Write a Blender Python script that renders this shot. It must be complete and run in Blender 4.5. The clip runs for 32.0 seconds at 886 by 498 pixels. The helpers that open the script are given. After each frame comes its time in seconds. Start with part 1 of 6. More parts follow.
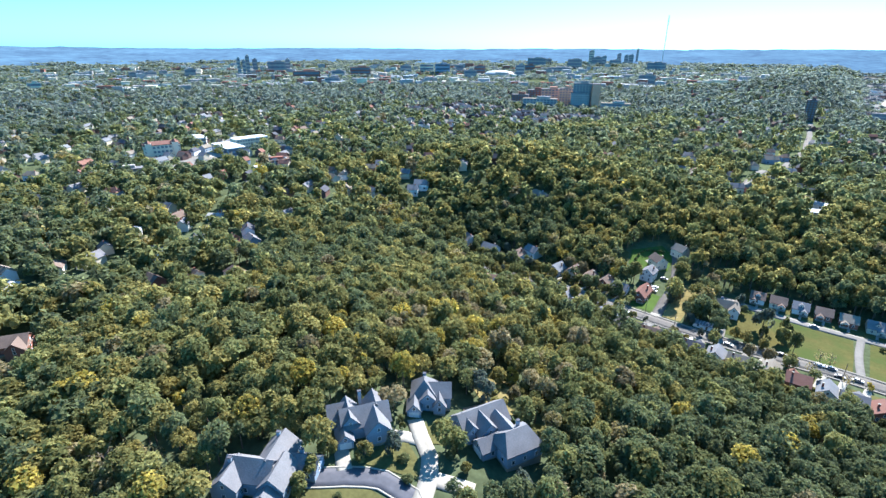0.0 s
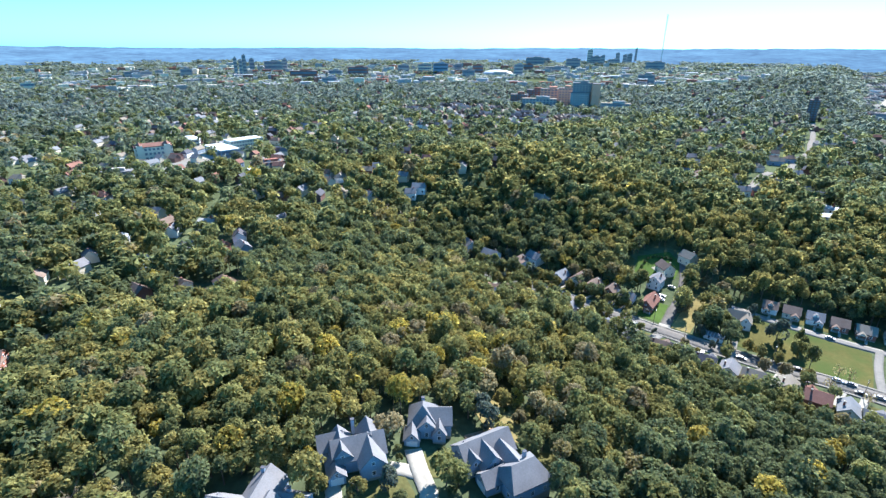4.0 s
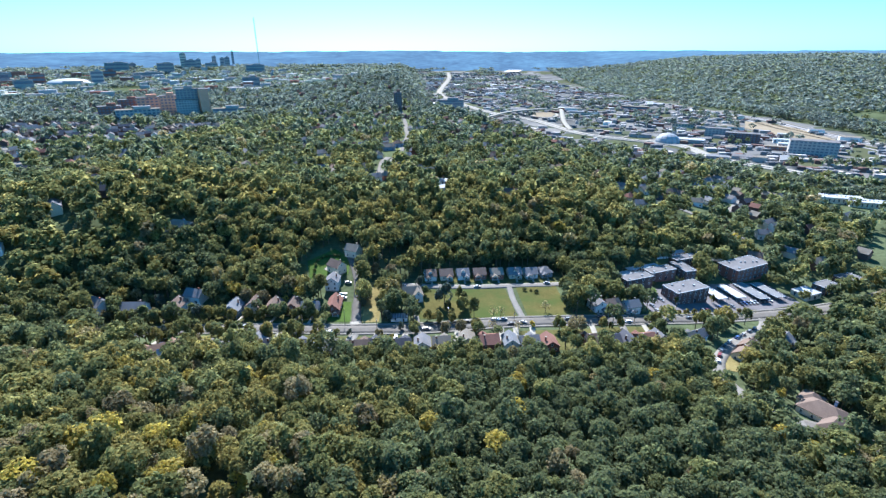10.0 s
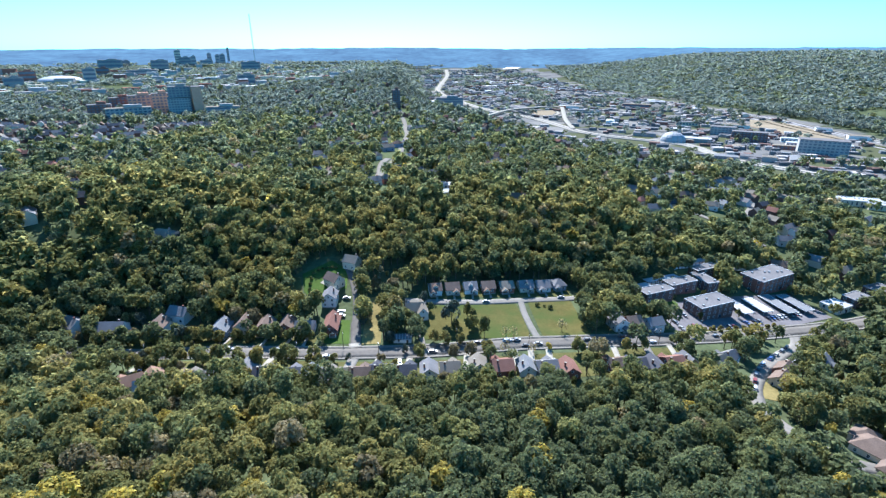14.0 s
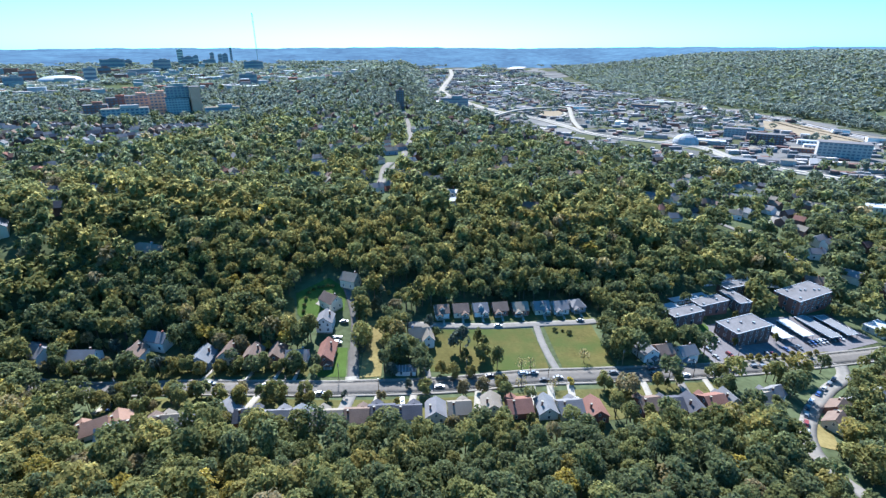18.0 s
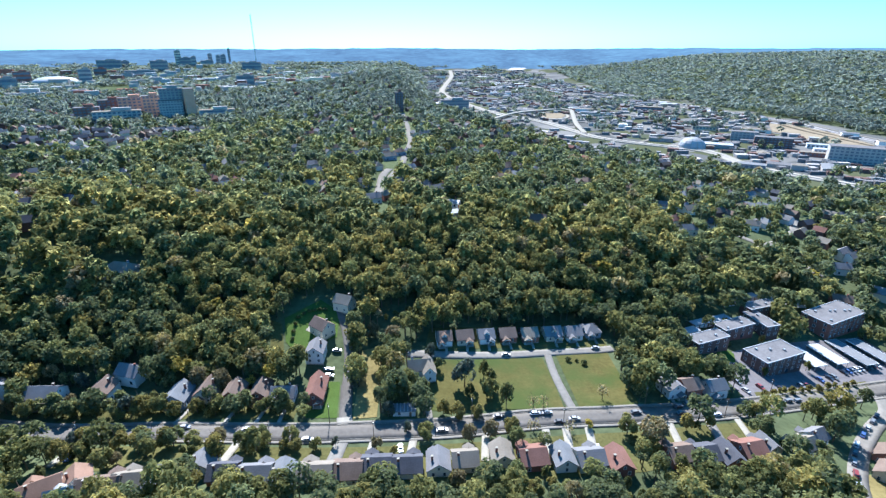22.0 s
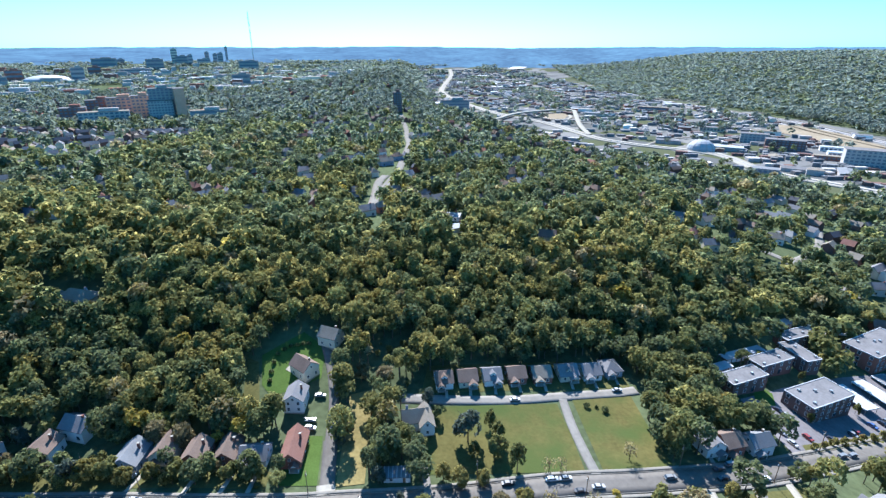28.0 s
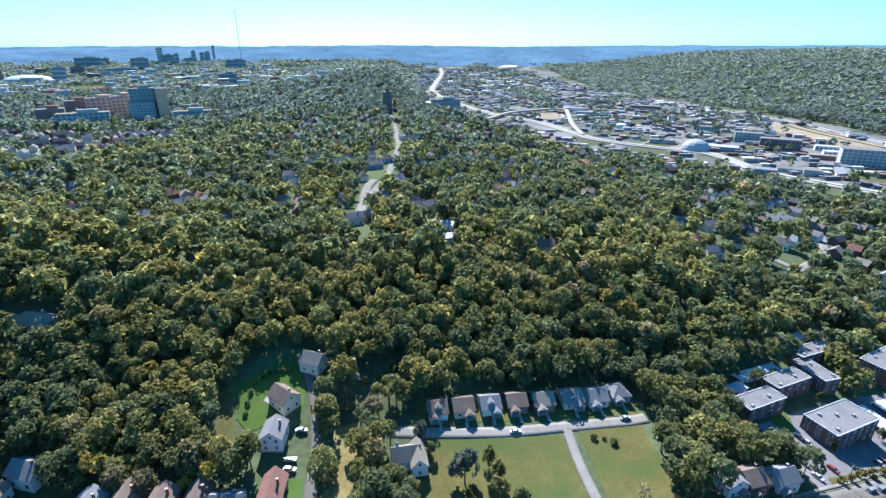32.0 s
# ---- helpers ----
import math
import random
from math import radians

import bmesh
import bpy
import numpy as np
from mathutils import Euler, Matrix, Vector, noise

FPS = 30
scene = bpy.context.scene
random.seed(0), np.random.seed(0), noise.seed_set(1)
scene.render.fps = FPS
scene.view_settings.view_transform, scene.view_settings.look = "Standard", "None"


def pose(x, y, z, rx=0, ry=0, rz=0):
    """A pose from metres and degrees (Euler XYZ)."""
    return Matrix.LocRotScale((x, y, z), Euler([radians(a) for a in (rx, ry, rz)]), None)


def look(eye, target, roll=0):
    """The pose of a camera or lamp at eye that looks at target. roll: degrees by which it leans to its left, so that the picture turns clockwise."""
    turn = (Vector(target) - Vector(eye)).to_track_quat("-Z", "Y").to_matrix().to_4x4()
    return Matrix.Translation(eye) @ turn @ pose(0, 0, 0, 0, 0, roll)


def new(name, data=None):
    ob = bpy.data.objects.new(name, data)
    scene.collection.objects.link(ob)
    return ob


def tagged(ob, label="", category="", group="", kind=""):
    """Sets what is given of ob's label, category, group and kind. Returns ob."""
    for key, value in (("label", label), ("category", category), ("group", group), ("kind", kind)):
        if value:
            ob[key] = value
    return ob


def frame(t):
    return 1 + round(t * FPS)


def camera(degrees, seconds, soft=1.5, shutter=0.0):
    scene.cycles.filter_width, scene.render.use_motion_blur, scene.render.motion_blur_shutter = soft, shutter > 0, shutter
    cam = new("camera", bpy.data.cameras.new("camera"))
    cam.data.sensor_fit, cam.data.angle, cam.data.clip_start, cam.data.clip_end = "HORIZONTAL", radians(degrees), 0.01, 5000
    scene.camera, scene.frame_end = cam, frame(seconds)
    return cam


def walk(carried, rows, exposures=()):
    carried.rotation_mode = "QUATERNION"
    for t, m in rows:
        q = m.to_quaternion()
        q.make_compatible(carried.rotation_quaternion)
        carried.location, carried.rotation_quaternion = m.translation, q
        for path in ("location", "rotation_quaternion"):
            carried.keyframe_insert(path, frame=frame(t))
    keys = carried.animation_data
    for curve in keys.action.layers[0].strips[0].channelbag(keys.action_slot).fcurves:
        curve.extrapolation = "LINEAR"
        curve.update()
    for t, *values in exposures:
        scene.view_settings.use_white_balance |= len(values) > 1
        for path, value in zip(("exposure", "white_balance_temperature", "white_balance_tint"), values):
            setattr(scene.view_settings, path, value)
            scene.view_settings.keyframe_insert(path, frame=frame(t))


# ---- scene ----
# ---- camera and its flight ----
def P(x, y, z, yaw, tilt, roll):
    return pose(x, y, z) @ pose(0, 0, 0, 0, 0, yaw) @ pose(0, 0, 0, 90 + tilt) @ pose(0, 0, 0, 0, 0, roll)


cam = camera(83.3, 32.0, soft=1.4)
PATH = [
    (0, P(29.60, -164.71, 134.27, 42.707, -22.100, 0.251)),
    (0.5, P(28.75, -163.26, 134.35, 43.122, -22.196, 0.223)),
    (1, P(27.61, -161.93, 134.33, 43.197, -22.202, 0.202)),
    (1.5, P(26.35, -160.73, 134.31, 42.944, -22.184, 0.193)),
    (2, P(25.03, -159.67, 134.31, 42.467, -22.176, 0.194)),
    (2.5, P(23.67, -158.68, 134.30, 42.671, -22.121, 0.205)),
    (4.5, P(18.71, -153.74, 134.01, 42.247, -22.196, 0.259)),
    (5, P(17.28, -152.47, 133.90, 41.449, -22.188, 0.263)),
    (5.5, P(15.88, -151.18, 133.82, 41.108, -22.163, 0.261)),
    (6, P(14.51, -149.84, 133.74, 41.090, -22.154, 0.249)),
    (6.5, P(13.20, -148.43, 133.67, 41.082, -22.184, 0.220)),
    (7, P(11.95, -146.96, 133.58, 40.764, -22.167, 0.173)),
    (7.5, P(10.77, -145.43, 133.43, 39.837, -22.114, 0.111)),
    (8, P(9.50, -143.79, 133.18, 34.741, -22.008, 0.042)),
    (8.5, P(7.77, -141.96, 132.80, 23.689, -21.962, -0.020)),
    (9, P(5.55, -139.88, 132.36, 9.365, -21.917, -0.068)),
    (9.5, P(3.38, -137.58, 131.91, 2.945, -21.854, -0.094)),
    (10, P(1.69, -135.14, 131.50, 1.098, -21.780, -0.103)),
    (10.5, P(0.49, -132.51, 131.17, 0.728, -21.788, -0.098)),
    (11, P(-0.44, -129.61, 130.94, 0.570, -21.850, -0.089)),
    (11.5, P(-1.25, -126.44, 130.81, 0.454, -21.855, -0.081)),
    (12, P(-1.93, -123.14, 130.71, 0.409, -21.969, -0.077)),
    (12.5, P(-2.45, -119.80, 130.60, 0.439, -22.003, -0.079)),
    (13, P(-2.89, -116.40, 130.53, 0.582, -22.049, -0.084)),
    (13.5, P(-3.39, -112.95, 130.57, 0.686, -22.019, -0.090)),
    (14, P(-3.92, -109.46, 130.64, 0.787, -22.064, -0.096)),
    (14.5, P(-4.42, -105.93, 130.64, 0.899, -22.077, -0.103)),
    (16.5, P(-5.50, -90.82, 130.00, 1.166, -22.072, -0.101)),
    (17.5, P(-6.34, -83.46, 129.55, 1.147, -22.104, -0.089)),
    (18, P(-6.61, -79.85, 129.48, 1.203, -22.097, -0.092)),
    (18.5, P(-6.84, -76.32, 129.48, 1.280, -22.076, -0.097)),
    (19, P(-7.09, -72.89, 129.52, 1.330, -22.031, -0.099)),
    (19.5, P(-7.41, -69.55, 129.57, 1.291, -22.036, -0.096)),
    (20, P(-7.74, -66.30, 129.62, 1.274, -22.017, -0.089)),
    (20.5, P(-8.02, -63.11, 129.69, 1.263, -22.000, -0.078)),
    (21, P(-8.27, -60.00, 129.78, 1.236, -21.988, -0.068)),
    (21.5, P(-8.46, -56.96, 129.90, 1.131, -21.964, -0.059)),
    (22, P(-8.59, -53.98, 130.03, 1.134, -22.014, -0.052)),
    (22.5, P(-8.67, -51.04, 130.16, 1.178, -22.010, -0.045)),
    (23, P(-8.73, -48.13, 130.30, 1.209, -22.034, -0.039)),
    (23.5, P(-8.79, -45.24, 130.45, 1.242, -22.059, -0.035)),
    (24, P(-8.82, -42.33, 130.57, 1.276, -22.074, -0.034)),
    (24.5, P(-8.80, -39.39, 130.62, 1.310, -22.105, -0.037)),
    (25, P(-8.76, -36.47, 130.62, 1.349, -22.180, -0.043)),
    (25.5, P(-8.76, -33.64, 130.61, 1.355, -22.163, -0.050)),
    (28, P(-9.39, -19.62, 130.13, 1.075, -22.161, 0.022)),
    (28.5, P(-9.50, -17.01, 130.11, 1.099, -22.143, 0.019)),
    (29, P(-9.57, -14.32, 130.12, 1.165, -22.136, 0.010)),
    (29.5, P(-9.61, -11.61, 130.16, 1.119, -22.210, -0.002)),
    (30, P(-9.63, -8.99, 130.21, 0.784, -22.246, -0.014)),
    (30.5, P(-9.68, -6.50, 130.23, 0.505, -22.330, -0.025)),
    (31, P(-9.78, -4.18, 130.21, 0.295, -22.348, -0.034)),
    (31.5, P(-9.92, -1.89, 130.15, 0.130, -22.341, -0.039)),
    (32, P(-9.99, 0.74, 130.05, 0.061, -22.305, -0.043)),
]
walk(cam, PATH, [(0, 2.16, 5760, 12), (7.8, 2.16, 5740, 12), (9.2, 1.94, 5580, 12), (10.5, 1.92, 5560, 12), (32, 1.95, 5560, 12)])

# ---- sky, sun, exposure ----
SUN_LEFT, SUN_UP = radians(9), radians(42)
world = bpy.data.worlds.new("sky")
scene.world = world
world.use_nodes = True
wn = world.node_tree
sky = wn.nodes.new("ShaderNodeTexSky")
sky.sky_type, sky.sun_disc = "NISHITA", False
sky.sun_elevation, sky.sun_rotation = SUN_UP, -SUN_LEFT
sky.altitude, sky.air_density, sky.dust_density, sky.ozone_density = 300, 1.0, 0.6, 1.5
tintsky = wn.nodes.new("ShaderNodeMix")
tintsky.data_type, tintsky.blend_type = "RGBA", "MULTIPLY"
tintsky.inputs["Factor"].default_value = 1.0
tintsky.inputs["B"].default_value = (0.212, 0.62, 0.78, 1)
wn.links.new(sky.outputs[0], tintsky.inputs["A"])
wn.links.new(tintsky.outputs["Result"], wn.nodes["Background"].inputs[0])
wn.nodes["Background"].inputs[1].default_value = 0.115
sun_data = bpy.data.lights.new("sun", "SUN")
sun_data.energy, sun_data.angle, sun_data.color = 4.7, radians(0.55), (1.0, 0.94, 0.84)
sun = new("sun", sun_data)
to_sun = Vector((-math.sin(SUN_LEFT) * math.cos(SUN_UP), math.cos(SUN_LEFT) * math.cos(SUN_UP), math.sin(SUN_UP)))
sun.matrix_world = look(to_sun * 300, (0, 0, 0))


# ---- materials ----
def material(name, color, rough=0.85, metal=0.0, vary=0.25, grain=1.2, coarse=0.08, bump=0.25, island=0.0, objrand=0.0):
    """A surface with stains at two scales, relief and a tone of its own for each piece."""
    m = bpy.data.materials.new(name)
    m.use_nodes = True
    nt = m.node_tree
    bs = nt.nodes["Principled BSDF"]
    tc = nt.nodes.new("ShaderNodeNewGeometry")
    fine, big = nt.nodes.new("ShaderNodeTexNoise"), nt.nodes.new("ShaderNodeTexNoise")
    fine.inputs["Scale"].default_value, big.inputs["Scale"].default_value = grain, coarse
    fine.inputs["Detail"].default_value, big.inputs["Detail"].default_value = 4, 3
    for n in (fine, big):
        nt.links.new(tc.outputs["Position"], n.inputs["Vector"])
    add = nt.nodes.new("ShaderNodeMath")
    add.operation = "ADD"
    nt.links.new(fine.outputs["Fac"], add.inputs[0])
    nt.links.new(big.outputs["Fac"], add.inputs[1])
    last = add
    for source, amount in ((("ShaderNodeNewGeometry", "Random Per Island"), island), (("ShaderNodeObjectInfo", "Random"), objrand)):
        if amount:
            node = nt.nodes.new(source[0])
            mul = nt.nodes.new("ShaderNodeMath")
            mul.operation = "MULTIPLY_ADD"
            mul.inputs[1].default_value = amount
            nt.links.new(node.outputs[source[1]], mul.inputs[0])
            nt.links.new(last.outputs[0], mul.inputs[2])
            last = mul
    top = 1.0 + island + objrand
    rng = nt.nodes.new("ShaderNodeMapRange")
    rng.inputs["From Min"].default_value, rng.inputs["From Max"].default_value = 0.6, 0.4 + top
    rng.inputs["To Min"].default_value, rng.inputs["To Max"].default_value = 1 - vary, 1 + vary
    nt.links.new(last.outputs[0], rng.inputs["Value"])
    tone = nt.nodes.new("ShaderNodeVectorMath")
    tone.operation = "SCALE"
    tone.inputs[0].default_value = color
    nt.links.new(rng.outputs["Result"], tone.inputs["Scale"])
    nt.links.new(tone.outputs[0], bs.inputs["Base Color"])
    bs.inputs["Roughness"].default_value, bs.inputs["Metallic"].default_value = rough, metal
    bs.inputs["Specular IOR Level"].default_value = 0.0 if rough > 0.8 else 0.15 if rough > 0.5 else 0.5
    if bump:
        b = nt.nodes.new("ShaderNodeBump")
        b.inputs["Strength"].default_value, b.inputs["Distance"].default_value = bump, 0.15
        nt.links.new(fine.outputs["Fac"], b.inputs["Height"])
        nt.links.new(b.outputs[0], bs.inputs["Normal"])
    return m


def foliage(name, stops):
    """Leaves: each tree takes its own hue from its tint, each clump its own tone; a little light passes through."""
    m = bpy.data.materials.new(name)
    m.use_nodes = True
    nt = m.node_tree
    nt.nodes.remove(nt.nodes["Principled BSDF"])
    at = nt.nodes.new("ShaderNodeAttribute")
    at.attribute_name = "tint"
    oi = nt.nodes.new("ShaderNodeObjectInfo")
    add = nt.nodes.new("ShaderNodeMath")
    add.operation = "MULTIPLY_ADD"
    add.inputs[1].default_value = 1.0
    nt.links.new(at.outputs["Fac"], add.inputs[0])
    off = nt.nodes.new("ShaderNodeMath")
    off.operation = "MULTIPLY_ADD"
    off.inputs[1].default_value, off.inputs[2].default_value = 0.08, -0.04
    ge = nt.nodes.new("ShaderNodeNewGeometry")
    nt.links.new(ge.outputs["Random Per Island"], off.inputs[0])
    nt.links.new(off.outputs[0], add.inputs[2])
    ramp = nt.nodes.new("ShaderNodeValToRGB")
    while len(ramp.color_ramp.elements) < len(stops):
        ramp.color_ramp.elements.new(0.5)
    for e, (p, c) in zip(ramp.color_ramp.elements, stops):
        e.position, e.color = p, (*c, 1)
    nt.links.new(add.outputs[0], ramp.inputs[0])
    tone = nt.nodes.new("ShaderNodeVectorMath")
    tone.operation = "SCALE"
    mr = nt.nodes.new("ShaderNodeMapRange")
    mr.inputs["To Min"].default_value, mr.inputs["To Max"].default_value = 0.7, 1.3
    nt.links.new(ge.outputs["Random Per Island"], mr.inputs["Value"])
    own, frac, span, both = (nt.nodes.new("ShaderNodeMath") for _ in range(4))
    own.operation, frac.operation, span.operation, both.operation = "MULTIPLY", "FRACT", "MULTIPLY_ADD", "MULTIPLY"
    own.inputs[1].default_value, span.inputs[1].default_value, span.inputs[2].default_value = 517.0, 0.5, 0.74
    nt.links.new(at.outputs["Fac"], own.inputs[0])
    nt.links.new(own.outputs[0], frac.inputs[0])
    nt.links.new(frac.outputs[0], span.inputs[0])
    nt.links.new(span.outputs[0], both.inputs[0])
    nt.links.new(mr.outputs[0], both.inputs[1])
    mott, mrange, allt = nt.nodes.new("ShaderNodeTexNoise"), nt.nodes.new("ShaderNodeMapRange"), nt.nodes.new("ShaderNodeMath")
    mott.inputs["Scale"].default_value, mott.inputs["Detail"].default_value, mott.inputs["Roughness"].default_value = 1.5, 3, 0.7
    mrange.inputs["From Min"].default_value, mrange.inputs["From Max"].default_value = 0.34, 0.66
    mrange.inputs["To Min"].default_value, mrange.inputs["To Max"].default_value = 0.64, 1.32
    allt.operation = "MULTIPLY"
    nt.links.new(ge.outputs["Position"], mott.inputs["Vector"])
    nt.links.new(mott.outputs["Fac"], mrange.inputs["Value"])
    nt.links.new(both.outputs[0], allt.inputs[0])
    nt.links.new(mrange.outputs["Result"], allt.inputs[1])
    nt.links.new(ramp.outputs[0], tone.inputs[0])
    nt.links.new(allt.outputs[0], tone.inputs["Scale"])
    di, tr, mix = nt.nodes.new("ShaderNodeBsdfDiffuse"), nt.nodes.new("ShaderNodeBsdfTranslucent"), nt.nodes.new("ShaderNodeMixShader")
    mix.inputs[0].default_value = 0.64
    for n in (di, tr):
        nt.links.new(tone.outputs[0], n.inputs["Color"])
    nt.links.new(di.outputs[0], mix.inputs[1])
    nt.links.new(tr.outputs[0], mix.inputs[2])
    nt.links.new(mix.outputs[0], nt.nodes["Material Output"].inputs[0])
    return m


# The stop at 0 is a pale blue-green, haze painted into far crowns.
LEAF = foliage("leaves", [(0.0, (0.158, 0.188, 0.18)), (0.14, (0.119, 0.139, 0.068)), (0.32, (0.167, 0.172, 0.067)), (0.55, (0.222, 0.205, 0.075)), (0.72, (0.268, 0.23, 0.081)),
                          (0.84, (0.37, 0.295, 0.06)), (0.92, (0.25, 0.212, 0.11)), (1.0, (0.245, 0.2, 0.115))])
BARK = material("bark", (0.11, 0.085, 0.065), vary=0.4, grain=4)
GRASS = material("lawn_grass", (0.078, 0.074, 0.029), vary=0.35, grain=0.9, coarse=0.05, bump=0.5)
GREEN = material("green_lawn", (0.055, 0.085, 0.022), vary=0.25, grain=1.5, coarse=0.09)
DRY = material("dry_grass", (0.15, 0.122, 0.052), vary=0.35, grain=0.8, coarse=0.07)
FIELD = material("field_grass", (0.076, 0.068, 0.025), vary=0.3, grain=0.7, coarse=0.05, bump=0.5)
fnt = FIELD.node_tree
fold = fnt.nodes["Principled BSDF"].inputs["Base Color"].links[0].from_socket
fpos, fno, fmr, fmix = fnt.nodes.new("ShaderNodeNewGeometry"), fnt.nodes.new("ShaderNodeTexNoise"), fnt.nodes.new("ShaderNodeMapRange"), fnt.nodes.new("ShaderNodeMix")
fno.inputs["Scale"].default_value, fno.inputs["Detail"].default_value = 0.045, 5
fmr.inputs["From Min"].default_value, fmr.inputs["From Max"].default_value = 0.42, 0.62
fmix.data_type = "RGBA"
fmix.inputs["B"].default_value = (0.05, 0.064, 0.021, 1)
fnt.links.new(fpos.outputs["Position"], fno.inputs["Vector"])
fnt.links.new(fno.outputs["Fac"], fmr.inputs["Value"])
fnt.links.new(fmr.outputs["Result"], fmix.inputs["Factor"])
fnt.links.new(fold, fmix.inputs["A"])
fnt.links.new(fmix.outputs["Result"], fnt.nodes["Principled BSDF"].inputs["Base Color"])
ASPHALT = material("asphalt", (0.108, 0.098, 0.088), vary=0.22, grain=0.6, coarse=0.05)
LOT = material("faded_asphalt", (0.125, 0.115, 0.118), vary=0.25, grain=0.6, coarse=0.1)
DARKROAD = material("dark_asphalt", (0.075, 0.075, 0.085), vary=0.2, grain=0.6, coarse=0.1)
LANE = material("worn_asphalt", (0.155, 0.143, 0.128), vary=0.2, grain=0.5, coarse=0.06)
CONCRETE = material("concrete", (0.245, 0.225, 0.19), vary=0.15, grain=0.8, coarse=0.2)
PAVE = material("old_pavement", (0.155, 0.142, 0.124), vary=0.2, grain=0.8, coarse=0.1)
TANFIELD = material("tan_dirt", (0.19, 0.155, 0.11), vary=0.25, grain=0.3, coarse=0.02)
SOIL = material("bare_soil", (0.20, 0.13, 0.085), vary=0.3, grain=1.0)
BRICK = material("red_brick", (0.23, 0.105, 0.08), vary=0.25, grain=3)
DARKBRICK = material("dark_brick", (0.13, 0.085, 0.075), vary=0.25, grain=3)
WHITE = material("white_siding", (0.6, 0.59, 0.57), vary=0.1, grain=2)
CREAM = material("cream_siding", (0.52, 0.46, 0.36), vary=0.12, grain=2)
BLUEGREY = material("blue_grey_siding", (0.22, 0.27, 0.33), vary=0.15, grain=2)
TRIM = material("white_trim", (0.6, 0.59, 0.57), vary=0.06)
GLASS = material("window_glass", (0.035, 0.045, 0.06), rough=0.12, vary=0.3, bump=0, objrand=0.6)
R_SLATE = material("slate_grey_shingles", (0.142, 0.138, 0.142), vary=0.22, grain=2.5, coarse=0.2)
R_BROWN = material("brown_shingles", (0.135, 0.10, 0.082), vary=0.25, grain=2.5, coarse=0.2)
R_TAN = material("tan_shingles", (0.17, 0.148, 0.122), vary=0.2, grain=2.5, coarse=0.2)
R_RED = material("red_brown_shingles", (0.165, 0.09, 0.072), vary=0.22, grain=2.5, coarse=0.2)
R_DARK = material("charcoal_shingles", (0.075, 0.075, 0.085), vary=0.25, grain=2.5, coarse=0.2)
R_BLUE = material("blue_grey_shingles", (0.145, 0.148, 0.155), vary=0.2, grain=2.5, coarse=0.2)
R_TERRA = material("terracotta_shingles", (0.2, 0.125, 0.092), vary=0.2, grain=2.5, coarse=0.2)
R_PALE = material("pale_membrane", (0.28, 0.285, 0.295), vary=0.12, grain=0.6, coarse=0.1, rough=0.6)
POOL = material("pool_water", (0.03, 0.09, 0.075), rough=0.1, vary=0.2, bump=0.1)
R_WHITE = material("white_roof_membrane", (0.5, 0.5, 0.49), vary=0.1, grain=0.6, coarse=0.1, rough=0.7)
R_TAR = material("gravel_roof", (0.125, 0.12, 0.122), vary=0.25, grain=0.8, coarse=0.15)
STEEL = material("grey_steel", (0.32, 0.33, 0.34), rough=0.45, metal=0.6, vary=0.15)
WOODY = material("weathered_wood", (0.16, 0.115, 0.08), vary=0.3, grain=5)
TYRE = material("tyre_rubber", (0.02, 0.02, 0.02), vary=0.2)
PAINTS = [material(n, c, rough=0.35, vary=0.04, bump=0) for n, c in (
    ("white_car_paint", (0.26, 0.26, 0.26)), ("silver_car_paint", (0.5, 0.52, 0.54)), ("black_car_paint", (0.02, 0.02, 0.025)),
    ("red_car_paint", (0.16, 0.025, 0.02)), ("blue_car_paint", (0.04, 0.07, 0.18)), ("grey_car_paint", (0.14, 0.145, 0.15)))]

# ---- the lay of the land ----
HUMPS = [-6.5, -0.1, -3.2, 22.0, 18.1, 4.9, -16.0, 11.2, 6.4, 1.9, -10.7, -4.2, 8.5, -3.3, -5.1, -5.4, 0.9, 3.2, -9.8, -11.7, 0.6, -4.1, 4.1, 5.4, -15.4, 4.9, -6.4, 12.3, 11.2, -0.3, 6.6, 6.6, 0.1, -10.5, 8.1, -13.0]
HX = np.array([x for x in (-260, -130, 0, 130, 260) for y in range(4)] + [-14, 65, 43, 100, -200, -100, 145, 0, 100, -60, -550, -550, 0, 450, 0, -540], float)
HY = np.array([-110, 0, 110, 220] * 5 + [170, 176, 117, 130, 123, 60, 171, 290, 260, 140, 150, 650, 700, 600, 430, 890], float)
HS = np.array([75] * 20 + [45, 45, 45, 45, 50, 50, 50, 60, 60, 45, 300, 320, 300, 300, 180, 130], float)


def west_edge(y):
    """The foot of the plateau along the valley."""
    return np.interp(y, [0, 420, 560, 600, 640, 690, 760, 780, 830, 907, 1037, 1100, 1500, 1860, 2120, 2500, 3200, 4500], [900, 640, 490, 430, 370, 340, 290, 222, 180, 140, 90, -60, -70, -100, -130, -140, -220, -360])


